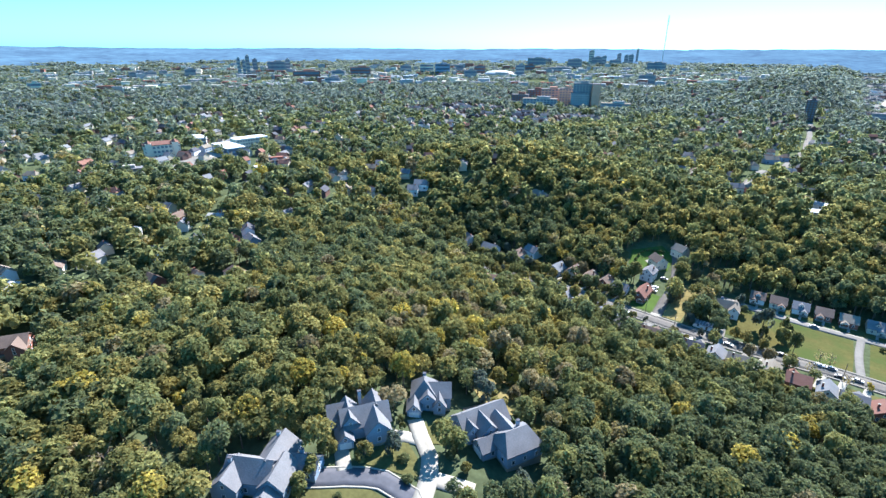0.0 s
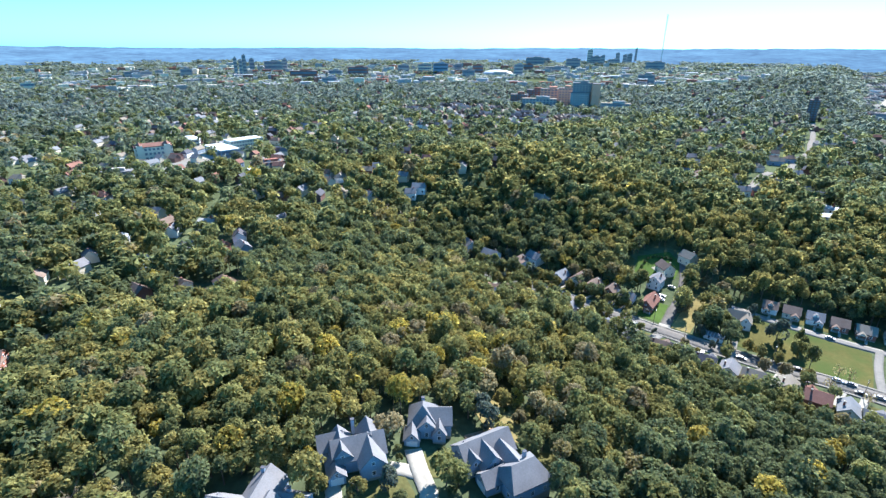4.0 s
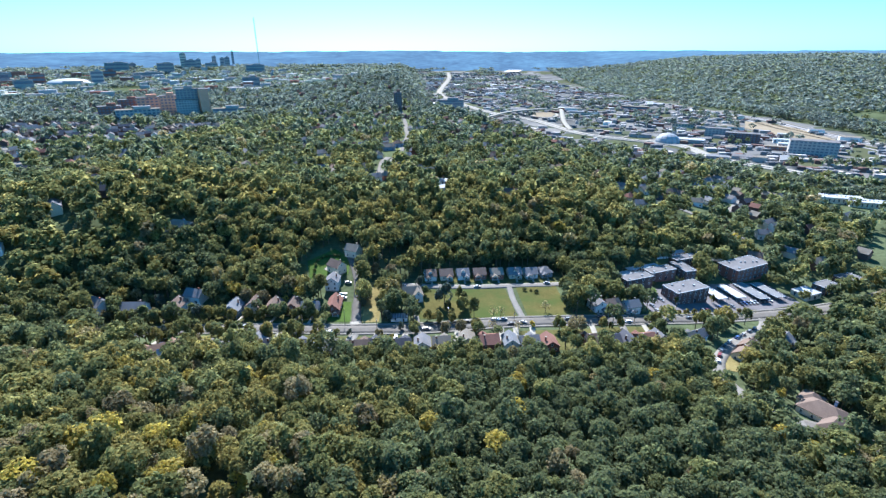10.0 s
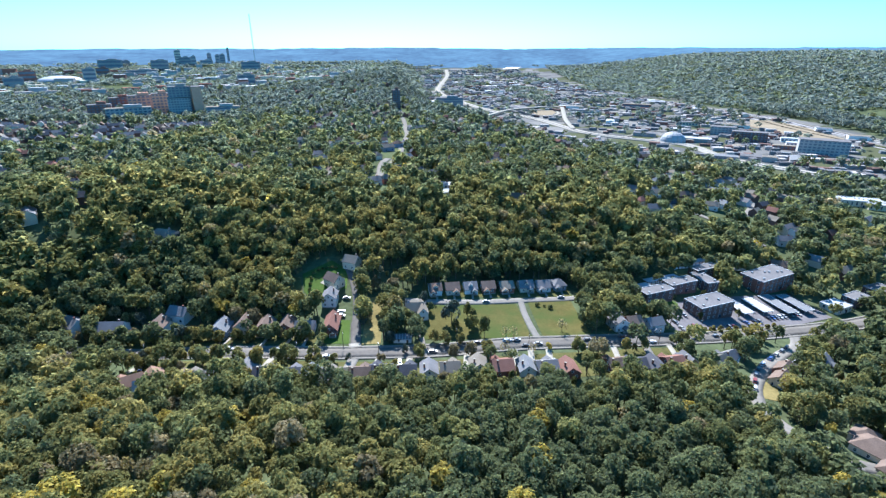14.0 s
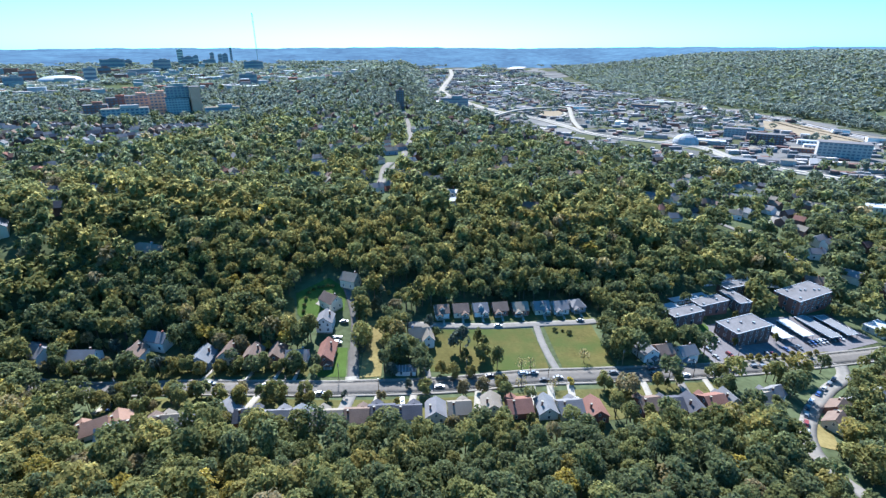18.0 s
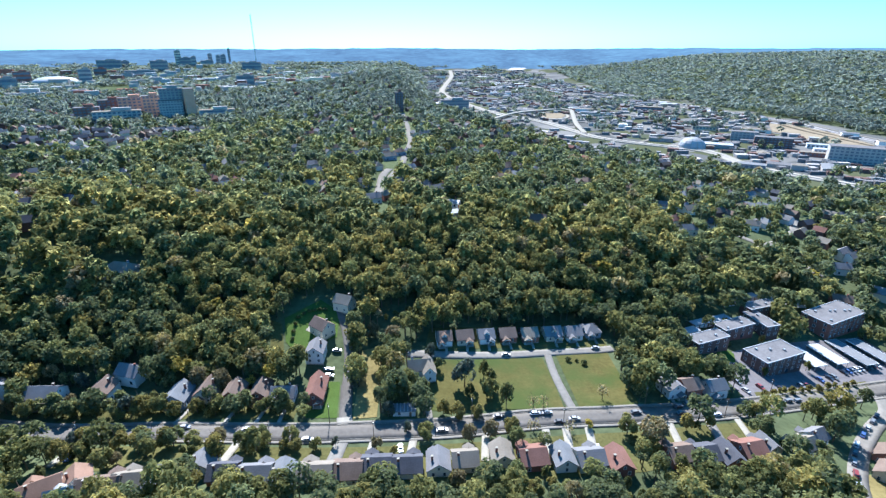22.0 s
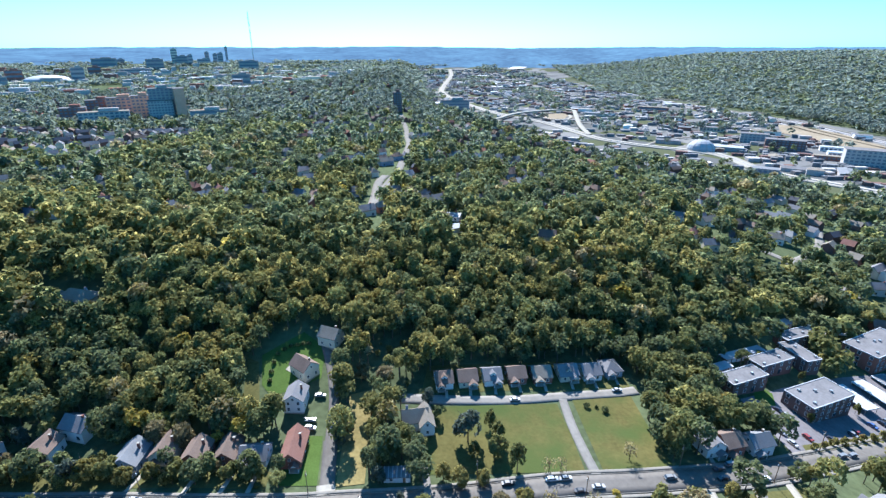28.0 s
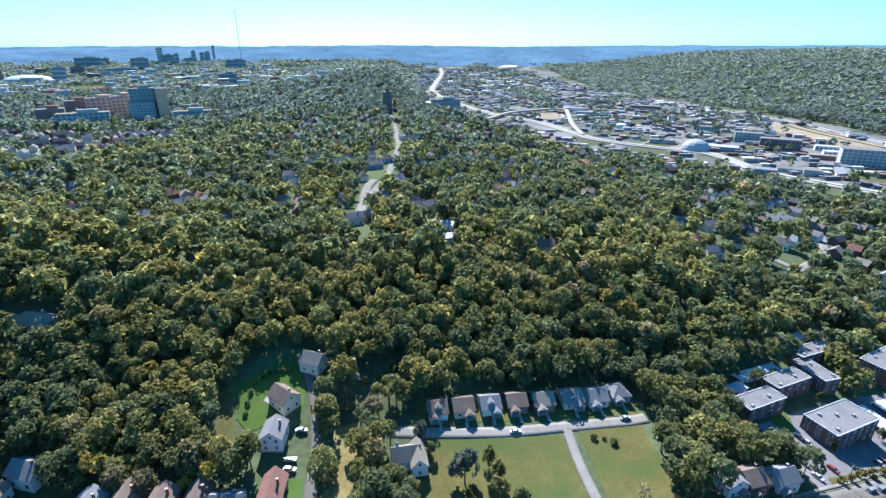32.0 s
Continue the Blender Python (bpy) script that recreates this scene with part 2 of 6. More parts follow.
def land(x, y):
    """Height of the ground: a plateau, humps and hollows, a wide valley in the east, a wooded ridge beyond it, and hills round the rim."""
    x, y = np.asarray(x, float), np.asarray(y, float)
    z = 5 - 47 / (1 + np.exp(-(x * 0.86 - (y - 600) * 0.1 - 330) / 150))
    for hx, hy, hs, hw in zip(HX, HY, HS, HUMPS):
        z = z + hw * np.exp(-((x - hx) ** 2 + (y - hy) ** 2) / (2 * hs * hs))
    z = z + 52 * np.exp(-((x + 190) / 260) ** 2 - ((y - 1800) / 420) ** 2)
    z = z - 15 * np.exp(-((x - 190) / 130) ** 2 - ((y - 720) / 170) ** 2) - 9 * np.exp(-((x - 330) / 110) ** 2 - ((y - 520) / 130) ** 2)
    k = np.clip((x - west_edge(y) + 120) / 130, 0, 1) * np.clip((y - 420) / 180, 0, 1)
    k = k * k * (3 - 2 * k)
    z = z * (1 - k) - 38 * k
    v = np.clip((x - 640 - 240 * np.exp(-((np.maximum(y, 1100) - 1100) / 700) ** 2)) / 1100, 0, 1)
    z = z + 125 * v * v * (3 - 2 * v) + 11 * v * np.sin(x / 150 + y / 260) * np.cos(y / 190 - x / 420)
    u = np.clip((np.hypot(x, y) - 2200) / 2350, 0, 1) ** 2
    return z * (1 - u) + (112 + 7 * np.sin(x / 410) * np.cos(y / 530)) * u


def ground(x, y):
    return float(land(x, y))


def grid_mesh(name, xs, ys, mat, lift=0.0):
    gx, gy = np.meshgrid(xs, ys)
    z = land(gx, gy) + lift
    v = np.stack([gx, gy, z], -1).reshape(-1, 3)
    nx, ny = len(xs), len(ys)
    i = (np.arange(ny - 1)[:, None] * nx + np.arange(nx - 1)).ravel()
    f = np.stack([i, i + 1, i + nx + 1, i + nx], -1)
    return fast_mesh(name, v, f, mat)


def fast_mesh(name, verts, quads, mat, tint=None, smooth=False):
    me = bpy.data.meshes.new(name)
    n, k = len(quads), quads.shape[1]
    me.vertices.add(len(verts))
    me.vertices.foreach_set("co", np.ascontiguousarray(verts, np.float32).ravel())
    me.loops.add(n * k)
    me.loops.foreach_set("vertex_index", np.ascontiguousarray(quads, np.int32).ravel())
    me.polygons.add(n)
    me.polygons.foreach_set("loop_start", np.arange(0, n * k, k, dtype=np.int32))
    me.polygons.foreach_set("loop_total", np.full(n, k, np.int32))
    if tint is not None:
        a = me.attributes.new("tint", "FLOAT", "POINT")
        a.data.foreach_set("value", np.ascontiguousarray(tint, np.float32))
    me.update()
    if smooth:
        me.polygons.foreach_set("use_smooth", np.ones(n, bool))
    me.materials.append(mat)
    return me


def ground_material():
    """Woodland floor: leaf litter, olive scrub, worn grass; in the valley yards of gravel and asphalt."""
    m = material("woodland_floor", (0.06, 0.072, 0.038), vary=0.45, grain=0.35, coarse=0.02, bump=0.6)
    nt = m.node_tree
    bs = nt.nodes["Principled BSDF"]
    old = bs.inputs["Base Color"].links[0].from_socket
    at = nt.nodes.new("ShaderNodeAttribute")
    at.attribute_name = "tint"
    ge = nt.nodes.new("ShaderNodeNewGeometry")
    vo = nt.nodes.new("ShaderNodeTexVoronoi")
    vo.inputs["Scale"].default_value = 0.016
    nt.links.new(ge.outputs["Position"], vo.inputs["Vector"])
    ra = nt.nodes.new("ShaderNodeValToRGB")
    ra.color_ramp.interpolation = "CONSTANT"
    for _ in range(3):
        ra.color_ramp.elements.new(0.5)
    for e, (p, c) in zip(ra.color_ramp.elements, ((0, (0.065, 0.07, 0.04)), (0.3, (0.12, 0.116, 0.112)), (0.52, (0.085, 0.085, 0.082)), (0.7, (0.15, 0.143, 0.133)), (0.85, (0.06, 0.068, 0.045)))):
        e.position, e.color = p, (*c, 1)
    sep = nt.nodes.new("ShaderNodeSeparateColor")
    nt.links.new(vo.outputs["Color"], sep.inputs[0])
    nt.links.new(sep.outputs[0], ra.inputs[0])
    mix = nt.nodes.new("ShaderNodeMix")
    mix.data_type = "RGBA"
    nt.links.new(at.outputs["Fac"], mix.inputs["Factor"])
    nt.links.new(old, mix.inputs["A"])
    nt.links.new(ra.outputs[0], mix.inputs["B"])
    nt.links.new(mix.outputs["Result"], bs.inputs["Base Color"])
    return m


def spread(a, b, fine, end, n):
    """Coordinates: even steps between a and b, growing ones out to the ends."""
    mid = np.arange(a, b + 0.1, fine)
    out = (end - b) * (np.linspace(0, 1, n) ** 2.6)[1:]
    lo = (-end - a) * (np.linspace(0, 1, n) ** 2.6)[1:]
    return np.concatenate([(a + lo)[::-1], mid, b + out])


def valley(x, y):
    """1 on the built-up valley floor, 0 elsewhere."""
    edge = 640 + 240 * np.exp(-((np.maximum(y, 1100) - 1100) / 700) ** 2)
    return (x < edge - 15) & (x > west_edge(y) + 5) & (y < 4300)


GROUND = ground_material()
gx, gy = spread(-360, 340, 5, 4700, 90), spread(-280, 380, 5, 4700, 90)
me = grid_mesh("ground", gx, gy, GROUND)
gco = np.zeros(len(me.vertices) * 3, np.float32)
me.vertices.foreach_get("co", gco)
gco = gco.reshape(-1, 3)
me.attributes.new("tint", "FLOAT", "POINT").data.foreach_set("value", valley(gco[:, 0], gco[:, 1]).astype(np.float32))
me.polygons.foreach_set("use_smooth", np.ones(len(me.polygons), bool))
tagged(new("ground", me), "rolling ground of leaf litter, grass and valley yards", "ground", kind="structure")

# ---- builders ----
KEEP = []  # capsules with no woods: x1, y1, x2, y2, radius


def clear(x1, y1, x2=None, y2=None, r=8.0):
    KEEP.append((x1, y1, x1 if x2 is None else x2, y1 if y2 is None else y2, r))


def smooth_line(pts, step=5.0):
    """A polyline rounded by a Catmull-Rom curve."""
    p = [Vector((x, y, 0)) for x, y in pts]
    p = [2 * p[0] - p[1], *p, 2 * p[-1] - p[-2]]
    out = []
    for a, b, c, d in zip(p, p[1:], p[2:], p[3:]):
        n = max(1, int((c - b).length / step))
        for i in range(n):
            t = i / n
            out.append(0.5 * (2 * b + (c - a) * t + (2 * a - 5 * b + 4 * c - d) * t * t + (3 * b - a - 3 * c + d) * t ** 3))
    return out + [p[-2]]


def ribbon(name, pts, width, mat, lift=0.25, offset=0.0, step=5.0, wood=None, label="", category="road", parent=None, high=None):
    """A road or path that lies on the land, with side faces; high: heights of a bridge's deck above the land at its points."""
    line = smooth_line(pts, step)
    vs, n = [], len(line)
    for i, p in enumerate(line):
        d = (line[min(i + 1, n - 1)] - line[max(i - 1, 0)]).normalized()
        s = Vector((d.y, -d.x, 0))
        extra = np.interp(i / (n - 1), np.linspace(0, 1, len(high)), high) if high else 0
        for k in (-1, -0.34, 0.34, 1):
            q = p + s * (offset + k * width / 2)
            vs.append((q.x, q.y, ground(q.x, q.y) + lift + extra))
        for k in (1, -1):
            q = p + s * (offset + k * width / 2)
            vs.append((q.x, q.y, ground(q.x, q.y) + extra - (0.4 if not high else 1.2)))
        if wood is not None and i:
            clear(line[i - 1].x, line[i - 1].y, p.x, p.y, width / 2 + wood)
    fs = [(6 * i + k, 6 * i + (k + 1) % 6, 6 * i + 6 + (k + 1) % 6, 6 * i + 6 + k) for i in range(n - 1) for k in range(6)]
    ob = new(name, fast_mesh(name, np.array(vs), np.array(fs)[:, ::-1], mat))
    if parent:
        ob.parent = parent
    else:
        tagged(ob, label, category, kind="structure")
    return ob


def patch(name, pts, mat, lift=0.15, label="", category="lawn", wood=None):
    """A piece of ground with its own cover, draped over the land."""
    bm = bmesh.new()
    bm.faces.new([bm.verts.new((x, y, 0)) for x, y in pts])
    for ax in (0, 1):
        lo, hi = min(p[ax] for p in pts), max(p[ax] for p in pts)
        for k in range(int(lo // 5) + 1, int(hi // 5) + 1):
            n = (1, 0, 0) if ax == 0 else (0, 1, 0)
            bmesh.ops.bisect_plane(bm, geom=bm.verts[:] + bm.edges[:] + bm.faces[:], plane_co=Vector(n) * (5 * k), plane_no=n)
    for v in bm.verts:
        v.co.z = ground(v.co.x, v.co.y) + lift
    bmesh.ops.recalc_face_normals(bm, faces=bm.faces)
    if sum(f.normal.z for f in bm.faces) < 0:
        bmesh.ops.reverse_faces(bm, faces=bm.faces)
    me = bpy.data.meshes.new(name)
    bm.to_mesh(me)
    bm.free()
    me.materials.append(mat)
    if wood is not None:
        n = len(pts)
        cx, cy = sum(p[0] for p in pts) / n, sum(p[1] for p in pts) / n
        AREAS.append([(x + (x - cx) / (abs(x - cx) + abs(y - cy) + 1e-3) * wood, y + (y - cy) / (abs(x - cx) + abs(y - cy) + 1e-3) * wood) for x, y in pts])
    return tagged(new(name, me), label, category, kind="structure")


MODELS = {}


def clone(ob, m):
    """Another of a thing with all its parts, on the same meshes, at the pose m."""
    if ob.name not in MODELS:
        MODELS[ob.name] = [ob, *ob.children_recursive]
    made = {}
    for o in MODELS[ob.name]:
        made[o] = o.copy()
        scene.collection.objects.link(made[o])
        made[o].parent = made.get(o.parent)
    made[ob].matrix_basis = m
    return made[ob]


AREAS = []  # polygons with no woods


def part(name, bm, mat, parent, label="", m=None):
    """Links a bmesh (or a finished mesh) as one object under a thing or a part."""
    if isinstance(bm, bpy.types.Mesh):
        me = bm
    else:
        me = bpy.data.meshes.new(name)
        bm.to_mesh(me)
        bm.free()
        me.materials.append(mat)
    ob = new(name, me)
    ob.parent = parent
    if m is not None:
        ob.matrix_basis = m
    if label:
        ob["label"] = label
    return ob


def box(w, d, h, z=0.0, x=0.0, y=0.0, bm=None, rz=0.0):
    bm = bm or bmesh.new()
    m = Matrix.Translation((x, y, z + h / 2)) @ Matrix.Rotation(rz, 4, "Z") @ Matrix.Diagonal((w, d, h, 1))
    bmesh.ops.create_cube(bm, size=1, matrix=m)
    return bm


def tube(r1, r2, h, z=0.0, x=0.0, y=0.0, seg=8, bm=None):
    bm = bm or bmesh.new()
    bmesh.ops.create_cone(bm, cap_ends=True, segments=seg, radius1=r1, radius2=r2, depth=h, matrix=Matrix.Translation((x, y, z + h / 2)))
    return bm


def prism(bm, pts, faces):
    vs = [bm.verts.new(p) for p in pts]
    for f in faces:
        bm.faces.new([vs[i] for i in f])
    return bm


def gable_wall(w, d, h, rise, bm=None):
    """Walls of a gabled body with its two gable ends; the ridge runs along x."""
    a, b = w / 2, d / 2
    return prism(bm or bmesh.new(), [(-a, -b, 0), (a, -b, 0), (a, b, 0), (-a, b, 0), (-a, -b, h), (a, -b, h), (a, b, h), (-a, b, h), (-a, 0, h + rise), (a, 0, h + rise)],
                 [(0, 1, 5, 4), (2, 3, 7, 6), (1, 2, 6, 9, 5), (3, 0, 4, 8, 7), (4, 5, 9, 8), (6, 7, 8, 9)])


def roof_mesh(w, d, h, rise, over=0.45, thick=0.22, hip=0.0, bm=None):
    """A gabled or hipped roof with thick slopes that stand out over the walls; the ridge runs along x."""
    k = rise / (d / 2)
    a, b = w / 2 + over, d / 2 + over
    low = h - over * k
    r = a - (hip * b if hip else 0)
    top = [(-a, -b, low), (a, -b, low), (a, b, low), (-a, b, low), (-r, 0, h + rise), (r, 0, h + rise)]
    pts = [(x, y, z + thick) for x, y, z in top] + [(x, y, z) for x, y, z in top]
    f = [(0, 1, 5, 4), (2, 3, 4, 5), (7, 6, 10, 11), (9, 8, 11, 10), (1, 0, 6, 7), (3, 2, 8, 9)]
    if hip:
        f += [(1, 2, 5), (3, 0, 4), (8, 7, 11), (6, 9, 10), (2, 1, 7, 8), (0, 3, 9, 6)]
    else:
        f += [(5, 1, 7, 11), (2, 5, 11, 8), (0, 4, 10, 6), (4, 3, 9, 10)]
    return prism(bm or bmesh.new(), pts, f)


WINDOW = {}


def window(parent, x, y, z, turn, w=0.95, h=1.4, frame_mat=None, recess=False):
    """A window in its frame, with a sill, set in a wall that faces turn (degrees; 0 faces -y)."""
    frame_mat = frame_mat or TRIM
    key = (round(w, 2), round(h, 2), frame_mat.name)
    if key not in WINDOW:
        bm = bmesh.new()
        for args in ((w + 0.24, 0.1, 0.12, h), (w + 0.3, 0.16, 0.1, -0.1)):
            box(args[0], args[1], args[2], args[3], bm=bm)
        for sx in (-1, 1):
            box(0.12, 0.1, h, 0, sx * (w / 2 + 0.06), bm=bm)
        box(w, 0.07, 0.06, h / 2 - 0.03, bm=bm)
        fr = bpy.data.meshes.new("window")
        bm.to_mesh(fr)
        bm.free()
        fr.materials.append(frame_mat)
        bm = box(w, 0.05, h, 0)
        pa = bpy.data.meshes.new("pane")
        bm.to_mesh(pa)
        bm.free()
        pa.materials.append(GLASS)
        WINDOW[key] = fr, pa
    fr, pa = WINDOW[key]
    ob = part("window", fr, None, parent, m=pose(x, y, z, 0, 0, turn))
    part("pane", pa, None, ob)
    return ob


def wing(parent, x, y, turn, w, d, h, rise, wall_mat, roof_mat, hip=0.0, base=0.0, windows=True, over=0.45, floors=None):
    """One body of a house: walls, roof and windows; its ridge runs along its local x."""
    m = pose(x, y, base, 0, 0, turn)
    part("wall", gable_wall(w, d, h, rise) if not hip else box(w, d, h + 0.05), wall_mat, parent, m=m)
    part("roof", roof_mesh(w, d, h, rise, over, hip=hip), roof_mat, parent, m=m)
    if not windows:
        return
    floors = floors or max(1, int(h // 2.7))
    for k in range(floors):
        zz = 0.95 + 2.8 * k - base * 0
        if zz + 1.4 > h:
            break
        for side, length, off in ((0, w, d / 2), (180, w, d / 2), (90, d, w / 2), (270, d, w / 2)):
            n = max(1, int(length // 4.0))
            for i in range(n):
                t = (i + 0.5) / n * length - length / 2
                lx, ly = {0: (t, -off), 180: (t, off), 90: (off, t), 270: (-off, t)}[side]
                q = m @ Vector((lx, ly, zz))
                window(parent, q.x, q.y, q.z, turn + side)
    if not hip and rise > 2.2:
        for sx in (-1, 1):
            q = m @ Vector((sx * w / 2, 0, h + 0.15))
            window(parent, q.x, q.y, q.z, turn + (90 if sx > 0 else 270), 0.8, 1.1)


def house_base(x, y, turn, label, category="house", group="", dz=0.0, sink=2.0):
    e = new("house")
    zs = [ground(x + dx, y + dy) for dx in (-4, 4) for dy in (-4, 4)]
    e.matrix_basis = pose(x, y, sum(zs) / 4 + dz, 0, 0, turn)
    return tagged(e, label, category, group)


def foundation(e, w, d, x=0.0, y=0.0, turn=0.0, depth=3.0):
    part("foundation", box(w - 0.1, d - 0.1, depth, -depth), CONCRETE, e, m=pose(x, y, 0, 0, 0, turn))


def cottage(x, y, turn, w, d, h, rise, wall_mat, roof_mat, label, style="side", hip=0.0, porch=True, chimney=True, dormer=False, group="", wood=None):
    """A small family house whose front faces its local -y."""
    e = house_base(x, y, turn, label, group=group)
    foundation(e, w, d)
    if style == "side":
        wing(e, 0, 0, 0, w, d, h, rise, wall_mat, roof_mat, hip)
    else:
        wing(e, 0, 0, 90, d, w, h, rise, wall_mat, roof_mat, hip)
    if porch:
        pw = w * 0.46
        px = (w - pw) / 2 * (1 if (int(x * 7) % 2) else -1) * 0.8
        py = -d / 2 - 0.9
        part("porch_roof", roof_mesh(2.4, pw, 2.5, pw * 0.36, 0.25), roof_mat, e, m=pose(px, py, 0, 0, 0, 90))
        part("porch_gable", gable_wall(1.6, pw - 0.2, 0.25, pw * 0.34), TRIM if wall_mat is not WHITE else WHITE, e, m=pose(px, py + 0.05, 2.3, 0, 0, 90))
        part("porch_floor", box(pw + 0.2, 2.2, 0.35, 0), CONCRETE, e, m=pose(px, py, 0))
        for sx in (-1, 1):
            part("post", box(0.18, 0.18, 2.2, 0.3), TRIM, e, m=pose(px + sx * (pw / 2 - 0.2), py - 0.8, 0))
        door = part("door", box(1.0, 0.1, 2.1, 0.35), WOODY, e, m=pose(px, -d / 2 - 0.04, 0))
        part("door_knob", tube(0.05, 0.05, 0.08, 1.3, 0.38, -0.08, 6), STEEL, door)
    if dormer:
        part("dormer_wall", gable_wall(2.2, 2.4, 1.1, 1.0), wall_mat, e, m=pose(0, -d * 0.22, h + rise * 0.25, 0, 0, 90))
        part("dormer_roof", roof_mesh(2.2, 2.4, 1.1, 1.0, 0.25, 0.14), roof_mat, e, m=pose(0, -d * 0.22, h + rise * 0.25, 0, 0, 90))
        window(e, 0, -d * 0.22 - 1.12, h + rise * 0.25 + 0.1, 0, 0.8, 0.9)
    if chimney:
        c = part("chimney", box(0.75, 0.6, rise + h * 0.25 + 0.6, h * 0.75), BRICK, e, m=pose(w * 0.28, d * 0.12, 0))
        part("chimney_cap", box(0.95, 0.8, 0.14, h + rise + 0.6), CONCRETE, c)
    clear(x, y, r=max(w, d) * 0.5 + 3.0 if wood is None else wood)
    return e

# ---- roads, paths, lawns ----
MAIN = [(-330, 112), (-260, 104), (-182, 99), (-128, 96), (-95, 95), (-63, 97), (-42, 100), (-8, 104), (26, 109), (62, 112), (100, 119), (131, 130), (167, 144), (204, 156), (260, 172), (330, 196)]
ribbon("road", MAIN, 8.4, ASPHALT, 0.3, label="grey worn asphalt main street through the valley", category="road")
for (ax, ay), (bx, by) in zip(MAIN[2:], MAIN[3:]):
    clear(ax, ay, bx, by, 8.0)
ribbon("pavement", MAIN, 1.3, PAVE, 0.42, offset=-5.6, label="pale concrete pavement along the main street", category="pavement")
ribbon("pavement", MAIN, 1.3, PAVE, 0.42, offset=5.6, label="pale concrete pavement along the main street", category="pavement")
for off in (-4.34, 4.34):
    ribbon("kerb", MAIN, 0.25, PAVE, 0.45, offset=off, label="concrete kerb of the main street", category="kerb")
ribbon("road", [(-30, 152), (-9, 152.5), (16, 154), (41, 158), (66, 162.5), (74, 165)], 5.2, LANE, 0.3, wood=2, label="narrow worn lane before a row of houses", category="lane")
ribbon("road", [(39, 156), (39.5, 140), (41, 125), (42.5, 114.5)], 3.6, LANE, 0.34, wood=2, label="narrow lane between two open fields", category="lane")
ribbon("driveway", [(-51, 104), (-53, 116), (-55, 128)], 5.2, ASPHALT, 0.34, wood=1.5, label="grey asphalt driveway up from the street", category="driveway")
ribbon("driveway", [(-55, 127), (-58, 148), (-63, 166), (-72, 188)], 4.0, ASPHALT, 0.32, wood=0.5, label="narrow driveway past the houses on the slope", category="driveway")
ribbon("driveway", [(-51, 103.5), (-52, 107.5)], 6.2, CONCRETE, 0.4, label="pale concrete driveway apron at the street", category="driveway")
ribbon("road", [(204, 152), (196, 138), (178, 124), (160, 108), (146, 93), (137, 80), (133, 66), (137, 50), (150, 34), (170, 20)], 6.5, LANE, 0.3, wood=5, label="winding side road lined with parked cars", category="road")
ribbon("driveway", [(150, 34), (162, 30), (172, 26)], 7.0, ASPHALT, 0.36, wood=2, label="asphalt forecourt of the hip-roofed house", category="driveway")
ribbon("driveway", [(-16, 97), (-17, 108), (-19, 119)], 2.6, LANE, 0.36, wood=0.5, label="narrow driveway beside the shed", category="driveway")
for dx, w in ((-150, 3), (-88, 3), (-50, 5), (-38, 3), (-23, 3), (5, 3), (29, 3), (37, 3), (46, 3), (80, 3), (98, 4), (112, 3)):
    y0 = float(np.interp(dx, [p[0] for p in MAIN], [p[1] for p in MAIN]))
    ribbon("driveway", [(dx, y0 - 6), (dx - 0.5, y0 - 13), (dx - 1, y0 - 20)], w, CONCRETE if w == 3 else LANE, 0.36, wood=0.3, label="short concrete drive to a house on the street", category="driveway")
for x0, x1 in ((-118, -116), (-98, -97), (-86, -85), (-77, -77), (88, 88), (108, 110)):
    y0 = float(np.interp(x0, [p[0] for p in MAIN], [p[1] for p in MAIN]))
    ribbon("path", [(x0, y0 + 6), (x1, y0 + 16)], 1.5, CONCRETE, 0.36, wood=0.3, label="concrete front path to a house", category="path")

patch("lawn", [(-18, 114), (-20, 148), (36, 153), (38, 133), (39, 116)], FIELD, 0.16, "wide open field of patchy grass", wood=-1)
patch("lawn", [(43, 157), (70, 162), (71, 130), (72, 119), (45.5, 116)], FIELD, 0.16, "open field of yellowing grass", wood=-1)
patch("lawn", [(-22, 155.5), (72, 166), (70, 185), (-20, 172)], GRASS, 0.13, "mown grass round the row of houses", wood=-6)
patch("lawn", [(-68, 106), (-70, 129), (-58.5, 130), (-55, 107)], GREEN, 0.18, "bright green mown lawn beside the driveway", wood=-0.5)
patch("lawn", [(-48.5, 107), (-50, 124), (-52, 152), (-43, 156), (-39, 109)], DRY, 0.18, "strip of dry uncut grass by the driveway", wood=-0.5)
patch("lawn", [(-95, 170), (-80, 186), (-68, 178), (-66, 160), (-84, 148), (-90, 154)], GREEN, 0.16, "green lawn behind the house on the slope", wood=5)
clear(-72, 143, -65, 126, 6)
clear(-72, 162, -63, 146, 7)
clear(-18, 158, 66, 168, 10)
clear(114, 160, 150, 176, 9)
clear(134, 176, 152, 186, 8)
clear(160, 186, 176, 200, 7)
clear(196, 204, 222, 206, 9)
patch("lawn", [(-170, 103), (-170, 112), (-72, 112), (-72, 104)], GRASS, 0.13, "front yards of rough grass along the street", wood=None)
patch("lawn", [(-150, 76), (-150, 88), (-70, 88), (20, 98), (70, 103), (120, 116), (120, 98), (60, 82), (-20, 72), (-60, 66)], GRASS, 0.12, "back and front yards of worn grass", wood=None)
patch("lawn", [(138, 76), (148, 92), (152, 88), (146, 74)], DRY, 0.18, "dry verge of the winding road", wood=-0.5)
